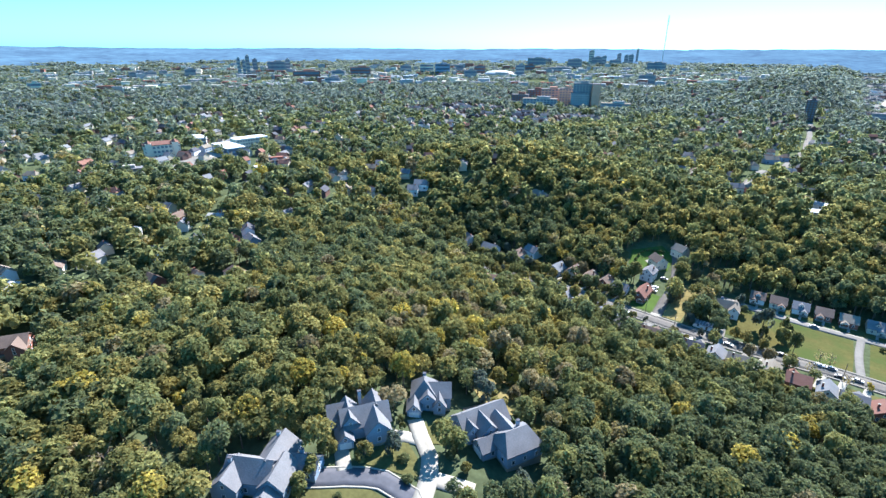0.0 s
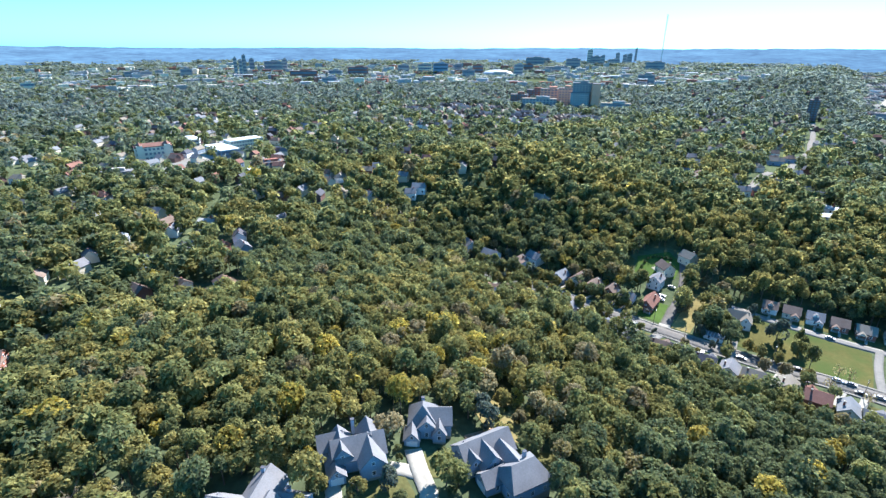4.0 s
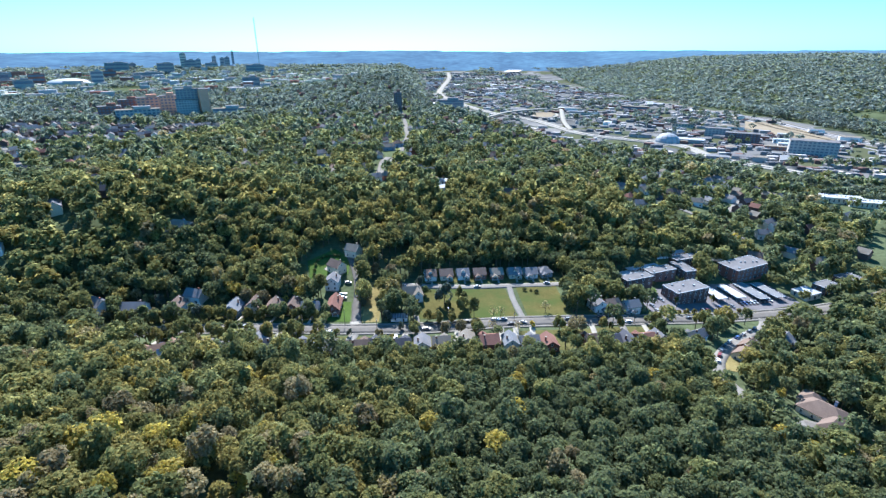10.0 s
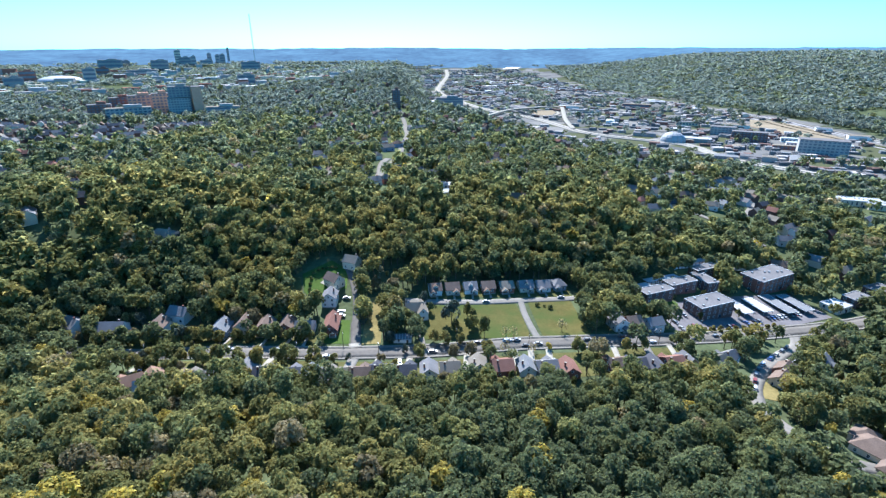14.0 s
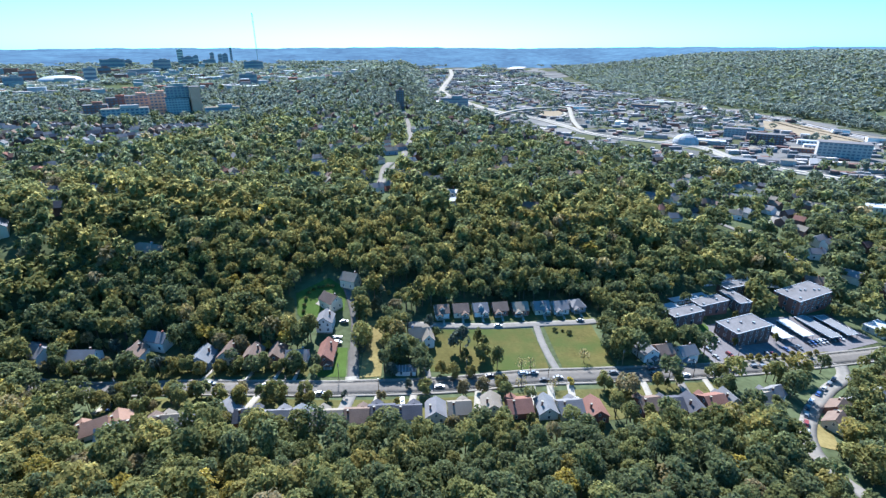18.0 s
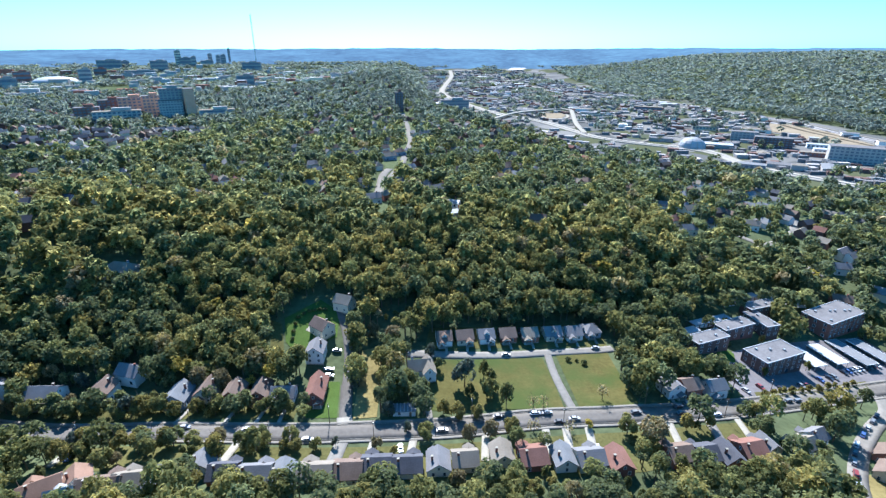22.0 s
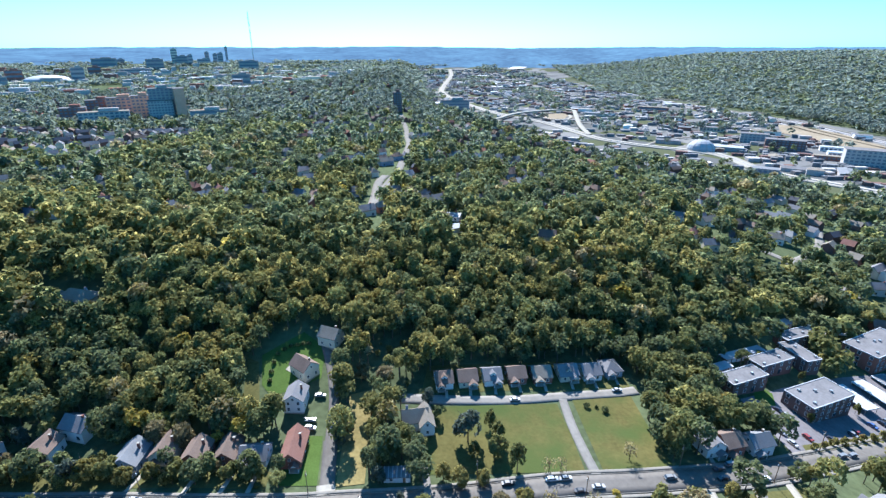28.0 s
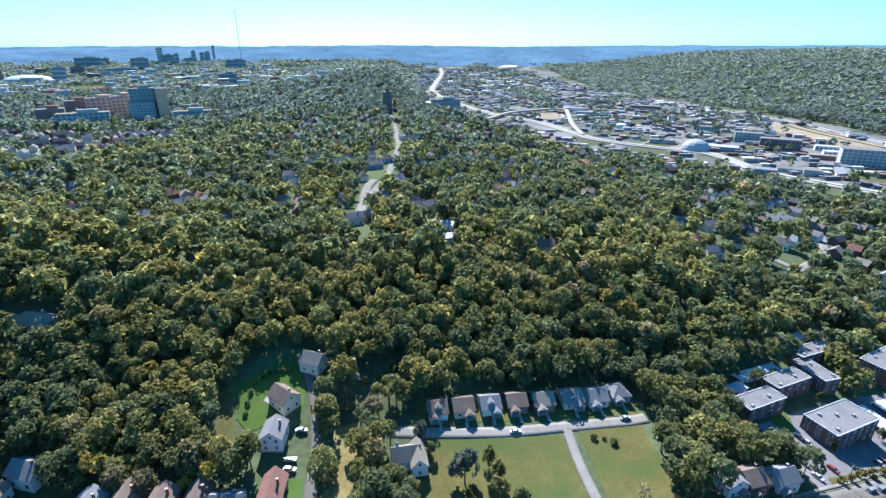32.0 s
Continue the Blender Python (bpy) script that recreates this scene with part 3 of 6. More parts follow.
patch("parking_lot", [(123, 168), (126, 134), (150, 142), (168, 149), (206, 162), (246, 178), (236, 208), (190, 196), (172, 190), (152, 182), (140, 176)], LOT, 0.2, "grey asphalt parking lot between flats and carports", "parking lot", wood=-1)
patch("lawn", [(131, 170), (139, 166), (143, 176), (136, 181)], GREEN, 0.3, "small lawn between the flats", wood=-1)
patch("lawn", [(133, 136.5), (150, 141.5), (206, 160), (206, 164), (168, 152.5), (134, 141)], GRASS, 0.3, "grass verge between the lot and the street", wood=None)

# cul-de-sac on the hill
ribbon("road", [(-84, -122), (-72, -113), (-64, -104), (-56, -97), (-47, -95), (-38, -99), (-31, -108), (-28, -122)], 6.2, DARKROAD, 0.3, wood=1.5, label="curved dark asphalt cul-de-sac", category="road")
for off in (-3.3, 3.3):
    ribbon("kerb", [(-84, -122), (-72, -113), (-64, -104), (-56, -97), (-47, -95), (-38, -99), (-31, -108), (-28, -122)], 0.5, CONCRETE, 0.42, offset=off, label="pale concrete kerb of the cul-de-sac", category="kerb")
patch("lawn", [(-74, -119), (-64, -109), (-56, -101.5), (-47, -99.5), (-40, -103), (-34, -112), (-34, -124)], GRASS, 0.16, "round grass island inside the cul-de-sac", wood=-1)
ribbon("driveway", [(-43.5, -94), (-46.5, -88.5), (-53, -80.8), (-60.5, -77.2), (-67, -73.4)], 5.4, CONCRETE, 0.36, wood=2, label="bright concrete driveway to the houses", category="driveway")
ribbon("driveway", [(-47, -86), (-40, -82), (-36, -80)], 5.5, CONCRETE, 0.33, wood=2, label="bright concrete side driveway", category="driveway")
ribbon("driveway", [(-59.5, -78.5), (-63.5, -81), (-66.5, -83.5)], 4.6, CONCRETE, 0.33, wood=2, label="bright concrete side driveway", category="driveway")
ribbon("driveway", [(-66, -103), (-73, -99)], 4.5, CONCRETE, 0.33, wood=2, label="concrete driveway of the gabled house", category="driveway")
patch("lawn", [(-65, -98), (-57.5, -93.5), (-49.5, -89.5), (-55, -84), (-61.5, -82), (-66, -87)], GRASS, 0.2, "front lawn with shrubs beside the driveway", wood=-1)
patch("lawn", [(-64, -73), (-56, -76.5), (-52, -72), (-58, -62)], GRASS, 0.2, "front lawn between the two houses", wood=-1)
patch("lawn", [(-44, -46), (-36, -52), (-30, -45), (-38, -38)], GRASS, 0.2, "back lawn of the large house", wood=-1)
patch("lawn", [(-61, -56), (-55, -60), (-50, -50), (-57, -44)], SOIL, 0.2, "bare reddish soil behind the house", "soil", wood=-1)

patch("lawn", [(-70, -42), (-66, -28), (-52, -27), (-44, -40), (-54, -50)], DRY, 0.18, "scrubby clearing behind the houses", wood=0)
patch("lawn", [(-256, -72), (-228, -74), (-222, -48), (-246, -40)], SOIL, 0.2, "bare brown yard round a house", wood=3)
clear(158, 41, 142, 26, 7)
clear(-45, -80, -41, -73, 7)
clear(-46, -88, -36, -80, 6)
clear(-34, -74, -29, -62, 7)
clear(-66, -57, -56, -50, 5)
clear(-203, -137, r=4)
clear(-112, -150, r=4)
clear(-104, -141, r=4)
clear(-246, -45, -238, -49, 8)
clear(-257, -62, -248, -66, 8)

patch("lawn", [(-101, 168), (-95, 166), (-87, 142), (-93, 138)], GRASS, 0.18, "narrow grassy glade beside the wood", wood=3)
patch("patio", [(-82.5, 163), (-78.5, 161), (-76, 166.5), (-80, 168.5)], CONCRETE, 0.3, "pale paved patio beside the tan house", "patio")
clear(-90, 152, -84, 140, 6)
clear(44, 118, 44, 156, 5)
clear(44, 154, 72, 158, 5)
clear(-16, 150, 36, 152, 4)

# ---- woods ----
def crown_shape(rng, n, size, lobes=26, rough=0.21):
    """Clumps of leaves round the lobes of a crown of unit radius: corners of triangles, n x 3 x 3."""
    lob = rng.normal(size=(lobes, 3))
    lob[:, 2] = np.abs(lob[:, 2]) * 0.9 - 0.25
    lob /= np.linalg.norm(lob, axis=1)[:, None]
    lob *= rng.uniform(0.46, 0.62, (lobes, 1))
    which = rng.integers(0, lobes, n)
    d = rng.normal(size=(n, 3))
    d /= np.linalg.norm(d, axis=1)[:, None]
    d += lob[which] * 0.9
    d[:, 2] += 0.18
    d /= np.linalg.norm(d, axis=1)[:, None]
    c = lob[which] + d * rng.uniform(0.27, 0.40, (n, 1))
    nrm = d * 0.8 + np.array([0, 0, 0.55]) + rng.normal(scale=rough, size=(n, 3))
    nrm /= np.linalg.norm(nrm, axis=1)[:, None]
    a = np.cross(nrm, rng.normal(size=(n, 3)))
    a /= np.linalg.norm(a, axis=1)[:, None]
    b = np.cross(nrm, a)
    s = size * rng.uniform(0.6, 1.25, (n, 1))
    k = rng.uniform(0.55, 1.0, (n, 1))
    q = np.stack([c - a * s - nrm * s * 0.2, c + a * s * k - nrm * s * 0.2, c + b * s * 1.5 + nrm * s * 0.1], 1)
    return q


def free_of(x, y):
    """Which of the places lie clear of roads, lawns and houses."""
    ok = np.ones(len(x), bool)
    for x1, y1, x2, y2, r in KEEP:
        near = np.where(ok & (np.abs(x - (x1 + x2) / 2) < r + abs(x2 - x1) / 2) & (np.abs(y - (y1 + y2) / 2) < r + abs(y2 - y1) / 2))[0]
        if len(near):
            px, py, dx, dy = x[near] - x1, y[near] - y1, x2 - x1, y2 - y1
            t = np.clip((px * dx + py * dy) / (dx * dx + dy * dy + 1e-9), 0, 1)
            ok[near] &= np.hypot(px - t * dx, py - t * dy) > r
    for poly in AREAS:
        ins = np.zeros(len(x), bool)
        for (ax, ay), (bx, by) in zip(poly, poly[1:] + poly[:1]):
            hit = ((ay > y) != (by > y)) & (x < (bx - ax) * (y - ay) / (by - ay + 1e-12) + ax)
            ins ^= hit
        ok &= ~ins
    return ok


def free_spot(x, y):
    """The same for one place."""
    k = np.array(KEEP)
    px, py, dx, dy = x - k[:, 0], y - k[:, 1], k[:, 2] - k[:, 0], k[:, 3] - k[:, 1]
    t = np.clip((px * dx + py * dy) / (dx * dx + dy * dy + 1e-9), 0, 1)
    if (np.hypot(px - t * dx, py - t * dy) < k[:, 4]).any():
        return False
    for poly in AREAS:
        inside = False
        for (ax, ay), (bx, by) in zip(poly, poly[1:] + poly[:1]):
            if (ay > y) != (by > y) and x < (bx - ax) * (y - ay) / (by - ay + 1e-12) + ax:
                inside = not inside
        if inside:
            return False
    return True


def in_sight(x, y, margin=6):
    """Places inside the fan that the flight looks over."""
    a = np.degrees(np.arctan2(-(x - 10), y + 175))
    b = np.degrees(np.arctan2(-(x + 6), y + 30))
    return (a > -44 - margin) & (a < 86 + margin) & ((b > -50) | (y < 40) | (x < 330))


def scatter(rng, x0, x1, y0, y1, step, jitter=0.42):
    nx, ny = int((x1 - x0) / step), int((y1 - y0) / step)
    gx, gy = np.meshgrid(np.arange(nx), np.arange(ny))
    gx = gx + 0.5 * (gy % 2)
    x = x0 + (gx + rng.uniform(-jitter, jitter, gx.shape)) * step
    y = y0 + (gy + rng.uniform(-jitter, jitter, gx.shape)) * step
    return x.ravel(), y.ravel()


def wave(x, y, s, seed):
    """A smooth random field between about 0 and 1."""
    r = np.random.default_rng(seed)
    v = np.zeros(np.shape(x))
    for _ in range(7):
        a, p, q = r.uniform(0, 6.28), r.uniform(0, 6.28), r.uniform(0.6, 1.7)
        v = v + np.sin((x * np.cos(a) + y * np.sin(a)) * q * 6.28 / s + p)
    return 0.5 + v / 7.5


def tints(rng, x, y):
    """Hue of a tree from 0 (pale blue-green, painted haze) over deep green, olive and yellow to brown; groves differ.
    """
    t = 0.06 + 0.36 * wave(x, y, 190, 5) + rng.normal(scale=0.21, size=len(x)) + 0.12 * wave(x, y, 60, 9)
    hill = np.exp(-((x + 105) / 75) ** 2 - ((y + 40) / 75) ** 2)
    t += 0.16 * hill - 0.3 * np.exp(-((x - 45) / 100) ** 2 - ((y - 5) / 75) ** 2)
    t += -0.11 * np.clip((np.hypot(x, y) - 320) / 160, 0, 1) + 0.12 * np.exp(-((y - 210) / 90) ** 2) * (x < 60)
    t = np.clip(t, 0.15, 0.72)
    # Distance haze in the hue: crowns past 300 m fade towards 0.
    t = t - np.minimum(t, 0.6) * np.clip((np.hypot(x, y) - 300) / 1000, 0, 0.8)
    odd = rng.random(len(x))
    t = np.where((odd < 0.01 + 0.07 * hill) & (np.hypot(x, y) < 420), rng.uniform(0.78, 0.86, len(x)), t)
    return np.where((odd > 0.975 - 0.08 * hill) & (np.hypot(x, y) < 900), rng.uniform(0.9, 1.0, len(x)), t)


def woods(name, x, y, rng, n, size, radius, label, variants=6, trunks=False, squash=1.0, rough=0.21):
    """Many trees in one mesh: crowns of leaf clumps, with trunks where they can be seen."""
    shapes = np.stack([crown_shape(rng, n, size, rough=rough) for _ in range(variants)])
    k = len(x)
    pick = rng.integers(0, variants, k)
    turn = rng.uniform(0, 6.28, k)
    r = radius * (0.62 + 0.85 * rng.random(k) ** 1.25)
    tall = r * rng.uniform(0.9, 1.45, k) * squash
    z = land(x, y)
    q = shapes[pick].astype(np.float32)
    c, s = np.cos(turn)[:, None, None], np.sin(turn)[:, None, None]
    v = np.empty((k, n, 3, 3), np.float32)
    v[..., 0] = (q[..., 0] * c - q[..., 1] * s) * r[:, None, None] + x[:, None, None]
    v[..., 1] = (q[..., 0] * s + q[..., 1] * c) * r[:, None, None] + y[:, None, None]
    up = 0.62 * tall + (1.0 + rng.uniform(0, 4.8, k)) * radius / 5 * squash
    v[..., 2] = q[..., 2] * tall[:, None, None] + (z + up + 1.5)[:, None, None]
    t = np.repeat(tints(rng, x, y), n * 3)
    verts, quads = v.reshape(-1, 3), np.arange(k * n * 3).reshape(-1, 3)
    if trunks:
        ang = np.arange(4) * 1.5708
        ring = np.stack([np.cos(ang), np.sin(ang)], -1)
        tv = np.empty((k, 2, 4, 3), np.float32)
        for lv, (rr, hh) in enumerate(((0.3, -0.5), (0.16, 1.0))):
            tv[:, lv, :, :2] = np.stack([x, y], -1)[:, None] + ring * rr
            tv[:, lv, :, 2] = (z + (hh if lv == 0 else up + 1.0))[:, None]
        base = np.arange(k)[:, None, None] * 8
        tf = base + np.array([[i, (i + 1) % 4, 4 + (i + 1) % 4, 4 + i] for i in range(4)])
        tm = fast_mesh(name + "_trunks", tv.reshape(-1, 3), tf.reshape(-1, 4), BARK)
        tagged(new("wood_trunks", tm), "slender grey-brown trunks standing in the woods", "trunks", kind="stuff")
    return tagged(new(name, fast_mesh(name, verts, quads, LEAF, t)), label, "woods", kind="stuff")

# ---- houses on the hill: four large gabled houses round the cul-de-sac ----
def manor(x, y, turn, wings, label, chimneys=(), wall_mat=None, roof_mat=None, porch=()):
    """A large house of several gabled wings: (x, y, turn, w, d, wall height, roof rise) in its own frame."""
    e = house_base(x, y, turn, label)
    wm, rm = wall_mat or BLUEGREY, roof_mat or R_SLATE
    for wx, wy, wt, w, d, h, rise, *hip in wings:
        foundation(e, w, d, wx, wy, wt)
        wing(e, wx, wy, wt, w, d, h, rise, wm, rm, hip=hip[0] if hip else 0.0)
        a = radians(wt + turn)
        q = Matrix.Rotation(radians(turn), 3, "Z") @ Vector((wx, wy, 0))
        clear(x + q.x - math.cos(a) * w * 0.3, y + q.y - math.sin(a) * w * 0.3, x + q.x + math.cos(a) * w * 0.3, y + q.y + math.sin(a) * w * 0.3, d * 0.5 + 3.0)
    for cx, cy, ch in chimneys:
        c = part("chimney", box(1.0, 0.8, ch - 0.6), BLUEGREY, e, m=pose(cx, cy, 0))
        part("chimney_cap", box(1.2, 1.0, 0.2, ch - 0.6), R_DARK, c)
    for px, py, pt, w in porch:
        g = part("garage_door", box(w, 0.12, 2.3), TRIM, e, m=pose(px, py, 0, 0, 0, pt))
        for k in (0.55, 1.1, 1.65):
            part("door_panel", box(w - 0.2, 0.03, 0.42, k - 0.2, 0, -0.07), WHITE, g)
    return e


GREYROOF = "large grey-roofed many-gabled house"
manor(-79, -119.5, 34, [(1, 4, 90, 12, 9, 4.6, 4.0), (-3.5, -2, 0, 13, 9, 4.6, 4.0), (-8, -5, 90, 9, 7.5, 4.4, 3.4), (4.5, -2.5, 90, 10, 7, 4.4, 3.4), (9.5, 4, 0, 8, 7, 3.0, 2.8), (4, -7, 90, 8, 6.5, 3.0, 2.8)],
      GREYROOF + " beside the curved road", [(-9, -3, 9.5), (0, 8, 10), (8, 5.5, 7)], porch=[(4, -11.1, 0, 4.6)])
manor(-75.5, -90, 61, [(2, 0.8, 0, 15, 9.4, 4.4, 4.2), (-2.9, 1.8, 90, 10, 6.6, 4.6, 3.8), (-5.6, 5, 0, 7, 7, 4.4, 3.4), (5, -3.4, 90, 9, 7.4, 4.4, 4.0), (5.9, 4, 90, 7.4, 7, 4.6, 3.9), (-5.2, -4.3, 90, 6, 4.8, 2.8, 2.5)],
      GREYROOF + " with pale blue-grey walls", [(1.6, 7.0, 10)], porch=[(-5.2, -7.36, 0, 3.6)])
manor(-70, -65.5, 43, [(-0.4, 3.0, 90, 9.6, 8.8, 4.6, 4.6, 0.85), (0.9, -0.6, 90, 4.4, 5.6, 4.4, 2.6), (4.6, 2.6, 0, 8.2, 8.4, 4.6, 3.3), (-3.6, -3.5, 90, 5.8, 4.7, 3.0, 2.6), (4.9, -1.9, 90, 4.8, 4.1, 3.2, 2.7)],
      "steep-roofed grey house with two small front gables", [(-0.4, 6.2, 9.6)], porch=[(-3.6, -6.46, 0, 3.4)])
manor(-47.6, -62.5, 70, [(2.4, 4.6, 0, 17, 10, 4.6, 4.2), (1.3, 0.5, 90, 8, 7.6, 4.6, 3.9), (6.4, -3.4, 90, 10, 7.6, 4.5, 3.8), (7.2, -9.0, 0, 13, 10.6, 4.6, 4.1, 0.5), (-0.6, -5.2, 0, 7.4, 6.2, 3.2, 2.8), (-3.6, 2.6, 90, 7, 6.4, 4.4, 3.3)],
      GREYROOF + " at the wood's edge", [(9.4, -6.6, 10)], porch=[(-4.36, -5.2, 270, 4.2)])

redhouse = manor(-241, -156, 62, [(0, 0, 0, 15, 9, 6.0, 3.4), (4, -4, 90, 8, 7.5, 5.6, 3.2)], "red-brick two-storey house with a brown roof and a deck", [(-5, 1, 10.5)], BRICK, R_BROWN)
part("deck", box(7, 3.4, 0.25, 2.6), WOODY, redhouse, m=pose(-3.4, -6.2, 0))
for dx in (-6.6, -3.4, -0.2):
    part("deck_post", box(0.2, 0.2, 4.6, -2.0), WOODY, redhouse, m=pose(dx, -7.6, 0))
part("deck_rail", box(7, 0.1, 0.9, 2.85), WOODY, redhouse, m=pose(-3.4, -7.85, 0))
clear(-241, -156, -218, -157, 12)
patch("lawn", [(-234, -168), (-214, -166), (-202, -154), (-208, -144), (-226, -146)], GRASS, 0.2, "rough grass beside the red-brick house", wood=-1)
ribbon("driveway", [(-262, -132), (-250, -136), (-238, -136)], 4, LANE, 0.35, wood=3, label="short pale drive among the trees", category="driveway")

manor(-189, 191, -12, [(0, 0, 0, 17, 11, 3.2, 3.4, 0.8), (-9, -3, 90, 9, 8, 3.0, 2.6, 0.7)], "low tan house with a broad hipped roof in the wood", [(3, 2, 7.5)], CREAM, R_TAN)

# ---- houses along the valley street ----
ROW = [(-12.6, 162.6, 7.4, WHITE, R_BROWN, True), (-2.2, 164.6, 8.2, CREAM, R_BROWN, False), (8.8, 166.4, 7.8, WHITE, R_SLATE, True), (19.8, 168.4, 8.0, BRICK, R_BROWN, False),
       (31.2, 169.8, 8.4, BRICK, R_TAN, False), (43.6, 172.2, 8.6, CREAM, R_SLATE, True), (54.6, 173.8, 8.4, WHITE, R_SLATE, False), (65.2, 177.4, 8.0, BLUEGREY, R_SLATE, False)]
for i, (x, y, w, wm, rm, dorm) in enumerate(ROW):
    kind = {WHITE: "white-sided", CREAM: "cream-sided", BRICK: "red brick", BLUEGREY: "grey-sided"}[wm]
    cottage(x, y, 9, w, 9.5, 3.2, 2.9, wm, rm, "small %s house with %s roof and gabled porch" % (kind, "a grey" if rm is R_SLATE else "a tan" if rm is R_TAN else "a brown"),
            porch=True, dormer=dorm, hip=0.9 if i == 7 else 0.0, group="row of small houses on the lane", wood=8, chimney=False)
    fx, fy = x + 1.6, y - 5.0
    ribbon("path", [(fx, fy - 4.5), (fx - 0.2, fy)], 1.3, CONCRETE, 0.34, label="short concrete path to a porch", category="path")
# houses by the driveway, on the slope
cottage(-66.5, 121, 4, 7.6, 15, 3.6, 3.6, BRICK, R_RED, "long red-brick house with a brown hipped gable roof", "front", dormer=False, wood=8)
cottage(-79.5, 117.5, 4, 9.5, 8.5, 3.4, 2.9, WHITE, R_SLATE, "white bungalow with a grey roof and front gable", dormer=True, wood=7)
cottage(-89.5, 118.5, 4, 7.5, 11, 3.6, 3.2, BRICK, R_BROWN, "brick house with a brown gable roof", "front", wood=7)
cottage(-72.5, 145, 2, 8, 9.5, 5.6, 3.0, WHITE, R_SLATE, "tall white-sided house with a grey gable roof", "front", porch=False, wood=8)
cottage(-73.5, 162, -38, 10, 8, 5.0, 3.2, CREAM, R_BROWN, "tan house with a brown gable roof beside a patio", porch=False, wood=8)
cottage(-66, 181.5, -20, 9, 8.5, 5.0, 3.2, CREAM, R_TAN, "pale house with a tan roof under the trees", porch=False, wood=7)
manor(-23.5, 138.5, 10, [(0, 0, 0, 10, 8, 4.4, 3.2), (4.2, -1.5, 90, 11, 5.5, 4.4, 3.0)], "white L-shaped house with a brownish gabled roof among trees", [(-3, 1.5, 9)], WHITE, R_TAN)
shed = house_base(-28, 112.5, 4, "low white shed with a pale flat roof", "shed")
part("wall", box(9.2, 4.6, 3.0, -0.6), WHITE, shed)
part("roof", box(9.9, 5.4, 0.22, 2.4), R_BLUE, shed)
for k in range(7):
    part("roof_rib", box(0.35, 5.5, 0.08, 2.62, -4.5 + 1.5 * k), R_PALE, shed)
part("door", box(1.0, 0.1, 2.0, 0.0, 2.5, -2.33), WOODY, shed)
window(shed, -2, -2.33, 0.9, 0)
clear(-28, 112.5, r=7)
clear(-82, 166, -80, 146, 9)
for x, y, w, d, h, wm, rm, st, what in (
        (-182, 117, 13, 9, 5.2, WHITE, R_SLATE, "side", "wide white house with a slate-grey roof"), (-159, 120, 9, 9, 5.2, WHITE, R_BROWN, "front", "white house with a brown roof"),
        (-123, 115, 9, 11, 4.2, BLUEGREY, R_BLUE, "front", "blue-grey house with a blue-grey roof"), (-112, 118, 8, 10, 4.2, CREAM, R_BROWN, "front", "tan house with a brown roof"),
        (-100, 116.5, 8, 10, 4.2, BRICK, R_BROWN, "front", "brick house with a brown roof")):
    cottage(x, y, 2, w, d, h, 3.2, wm, rm, what + " among the street's trees", st, wood=7)
NEARSIDE = [(-139, 62, 11, 8, WHITE, R_TERRA, "side", 35), (-131, 67, 8, 7, WHITE, R_TERRA, "front", 35), (-129, 57.5, 7, 6, WHITE, R_PALE, "side", 20), (-120, 62.5, 13, 8, CREAM, R_BROWN, "side", 8), (-111, 65, 11, 8, CREAM, R_TAN, "side", 8),
            (-103.5, 64.5, 7.5, 8, BLUEGREY, R_SLATE, "front", 4), (-93, 75, 8, 8, WHITE, R_SLATE, "front", 4), (-84, 70.5, 9, 8, BRICK, R_DARK, "side", 4), (-74, 70.5, 11, 8, CREAM, R_SLATE, "side", 4),
            (-64.5, 71, 9, 9, WHITE, R_BLUE, "front", 4), (-54.5, 73, 11.5, 9, CREAM, R_TAN, "side", 4), (-44, 75.5, 10, 9, WHITE, R_BROWN, "side", 4), (-34.5, 79, 10, 9, WHITE, R_DARK, "side", 4),
            (-24, 80, 10.5, 8.5, WHITE, R_DARK, "side", 4), (-13, 82, 8, 9, WHITE, R_SLATE, "front", 4), (-3.5, 84, 9, 8.5, CREAM, R_TAN, "side", 6), (10, 87, 8, 9, CREAM, R_TAN, "front", 6),
            (21, 86, 9.5, 10, BRICK, R_RED, "side", 8), (32, 85.5, 7.5, 9.5, WHITE, R_BLUE, "front", 6), (41.5, 85.5, 9.5, 9, CREAM, R_SLATE, "side", 8), (51.5, 84.5, 8, 10, BRICK, R_RED, "front", 8),
            (75, 89, 9, 9, BRICK, R_BROWN, "side", 10), (85, 90, 8, 9, BRICK, R_DARK, "side", 10), (94, 90.5, 8, 10, BRICK, R_DARK, "front", 10), (104.5, 94.5, 9, 9.5, BRICK, R_RED, "side", 12), (113, 98, 7, 8, CREAM, R_SLATE, "front", 14),
            (129, 100.5, 9, 7, WHITE, R_TAN, "side", 20), (139, 108, 8, 7, WHITE, R_SLATE, "side", 24)]
RN = {R_TERRA: "terracotta", R_PALE: "pale", R_BROWN: "brown", R_TAN: "tan", R_SLATE: "grey", R_DARK: "charcoal", R_BLUE: "blue-grey", R_RED: "red-brown"}
WN = {WHITE: "white-sided", CREAM: "tan", BLUEGREY: "grey", BRICK: "brick"}
for x, y, w, d, wm, rm, st, a in NEARSIDE:
    cottage(x, y, 180 + a, w, d, 3.4, 2.8, wm, rm, "%s house with a %s %s roof at the wood's edge" % (WN[wm], RN[rm], "side-gabled" if st == "side" else "front-gabled"), st,
            group="houses backing onto the wood", wood=7.5, chimney=rm is not R_PALE)
    clear(x, y - 2, x, y - 6, 3.6)
    clear(x, y + 2, x, y + 12, 5)
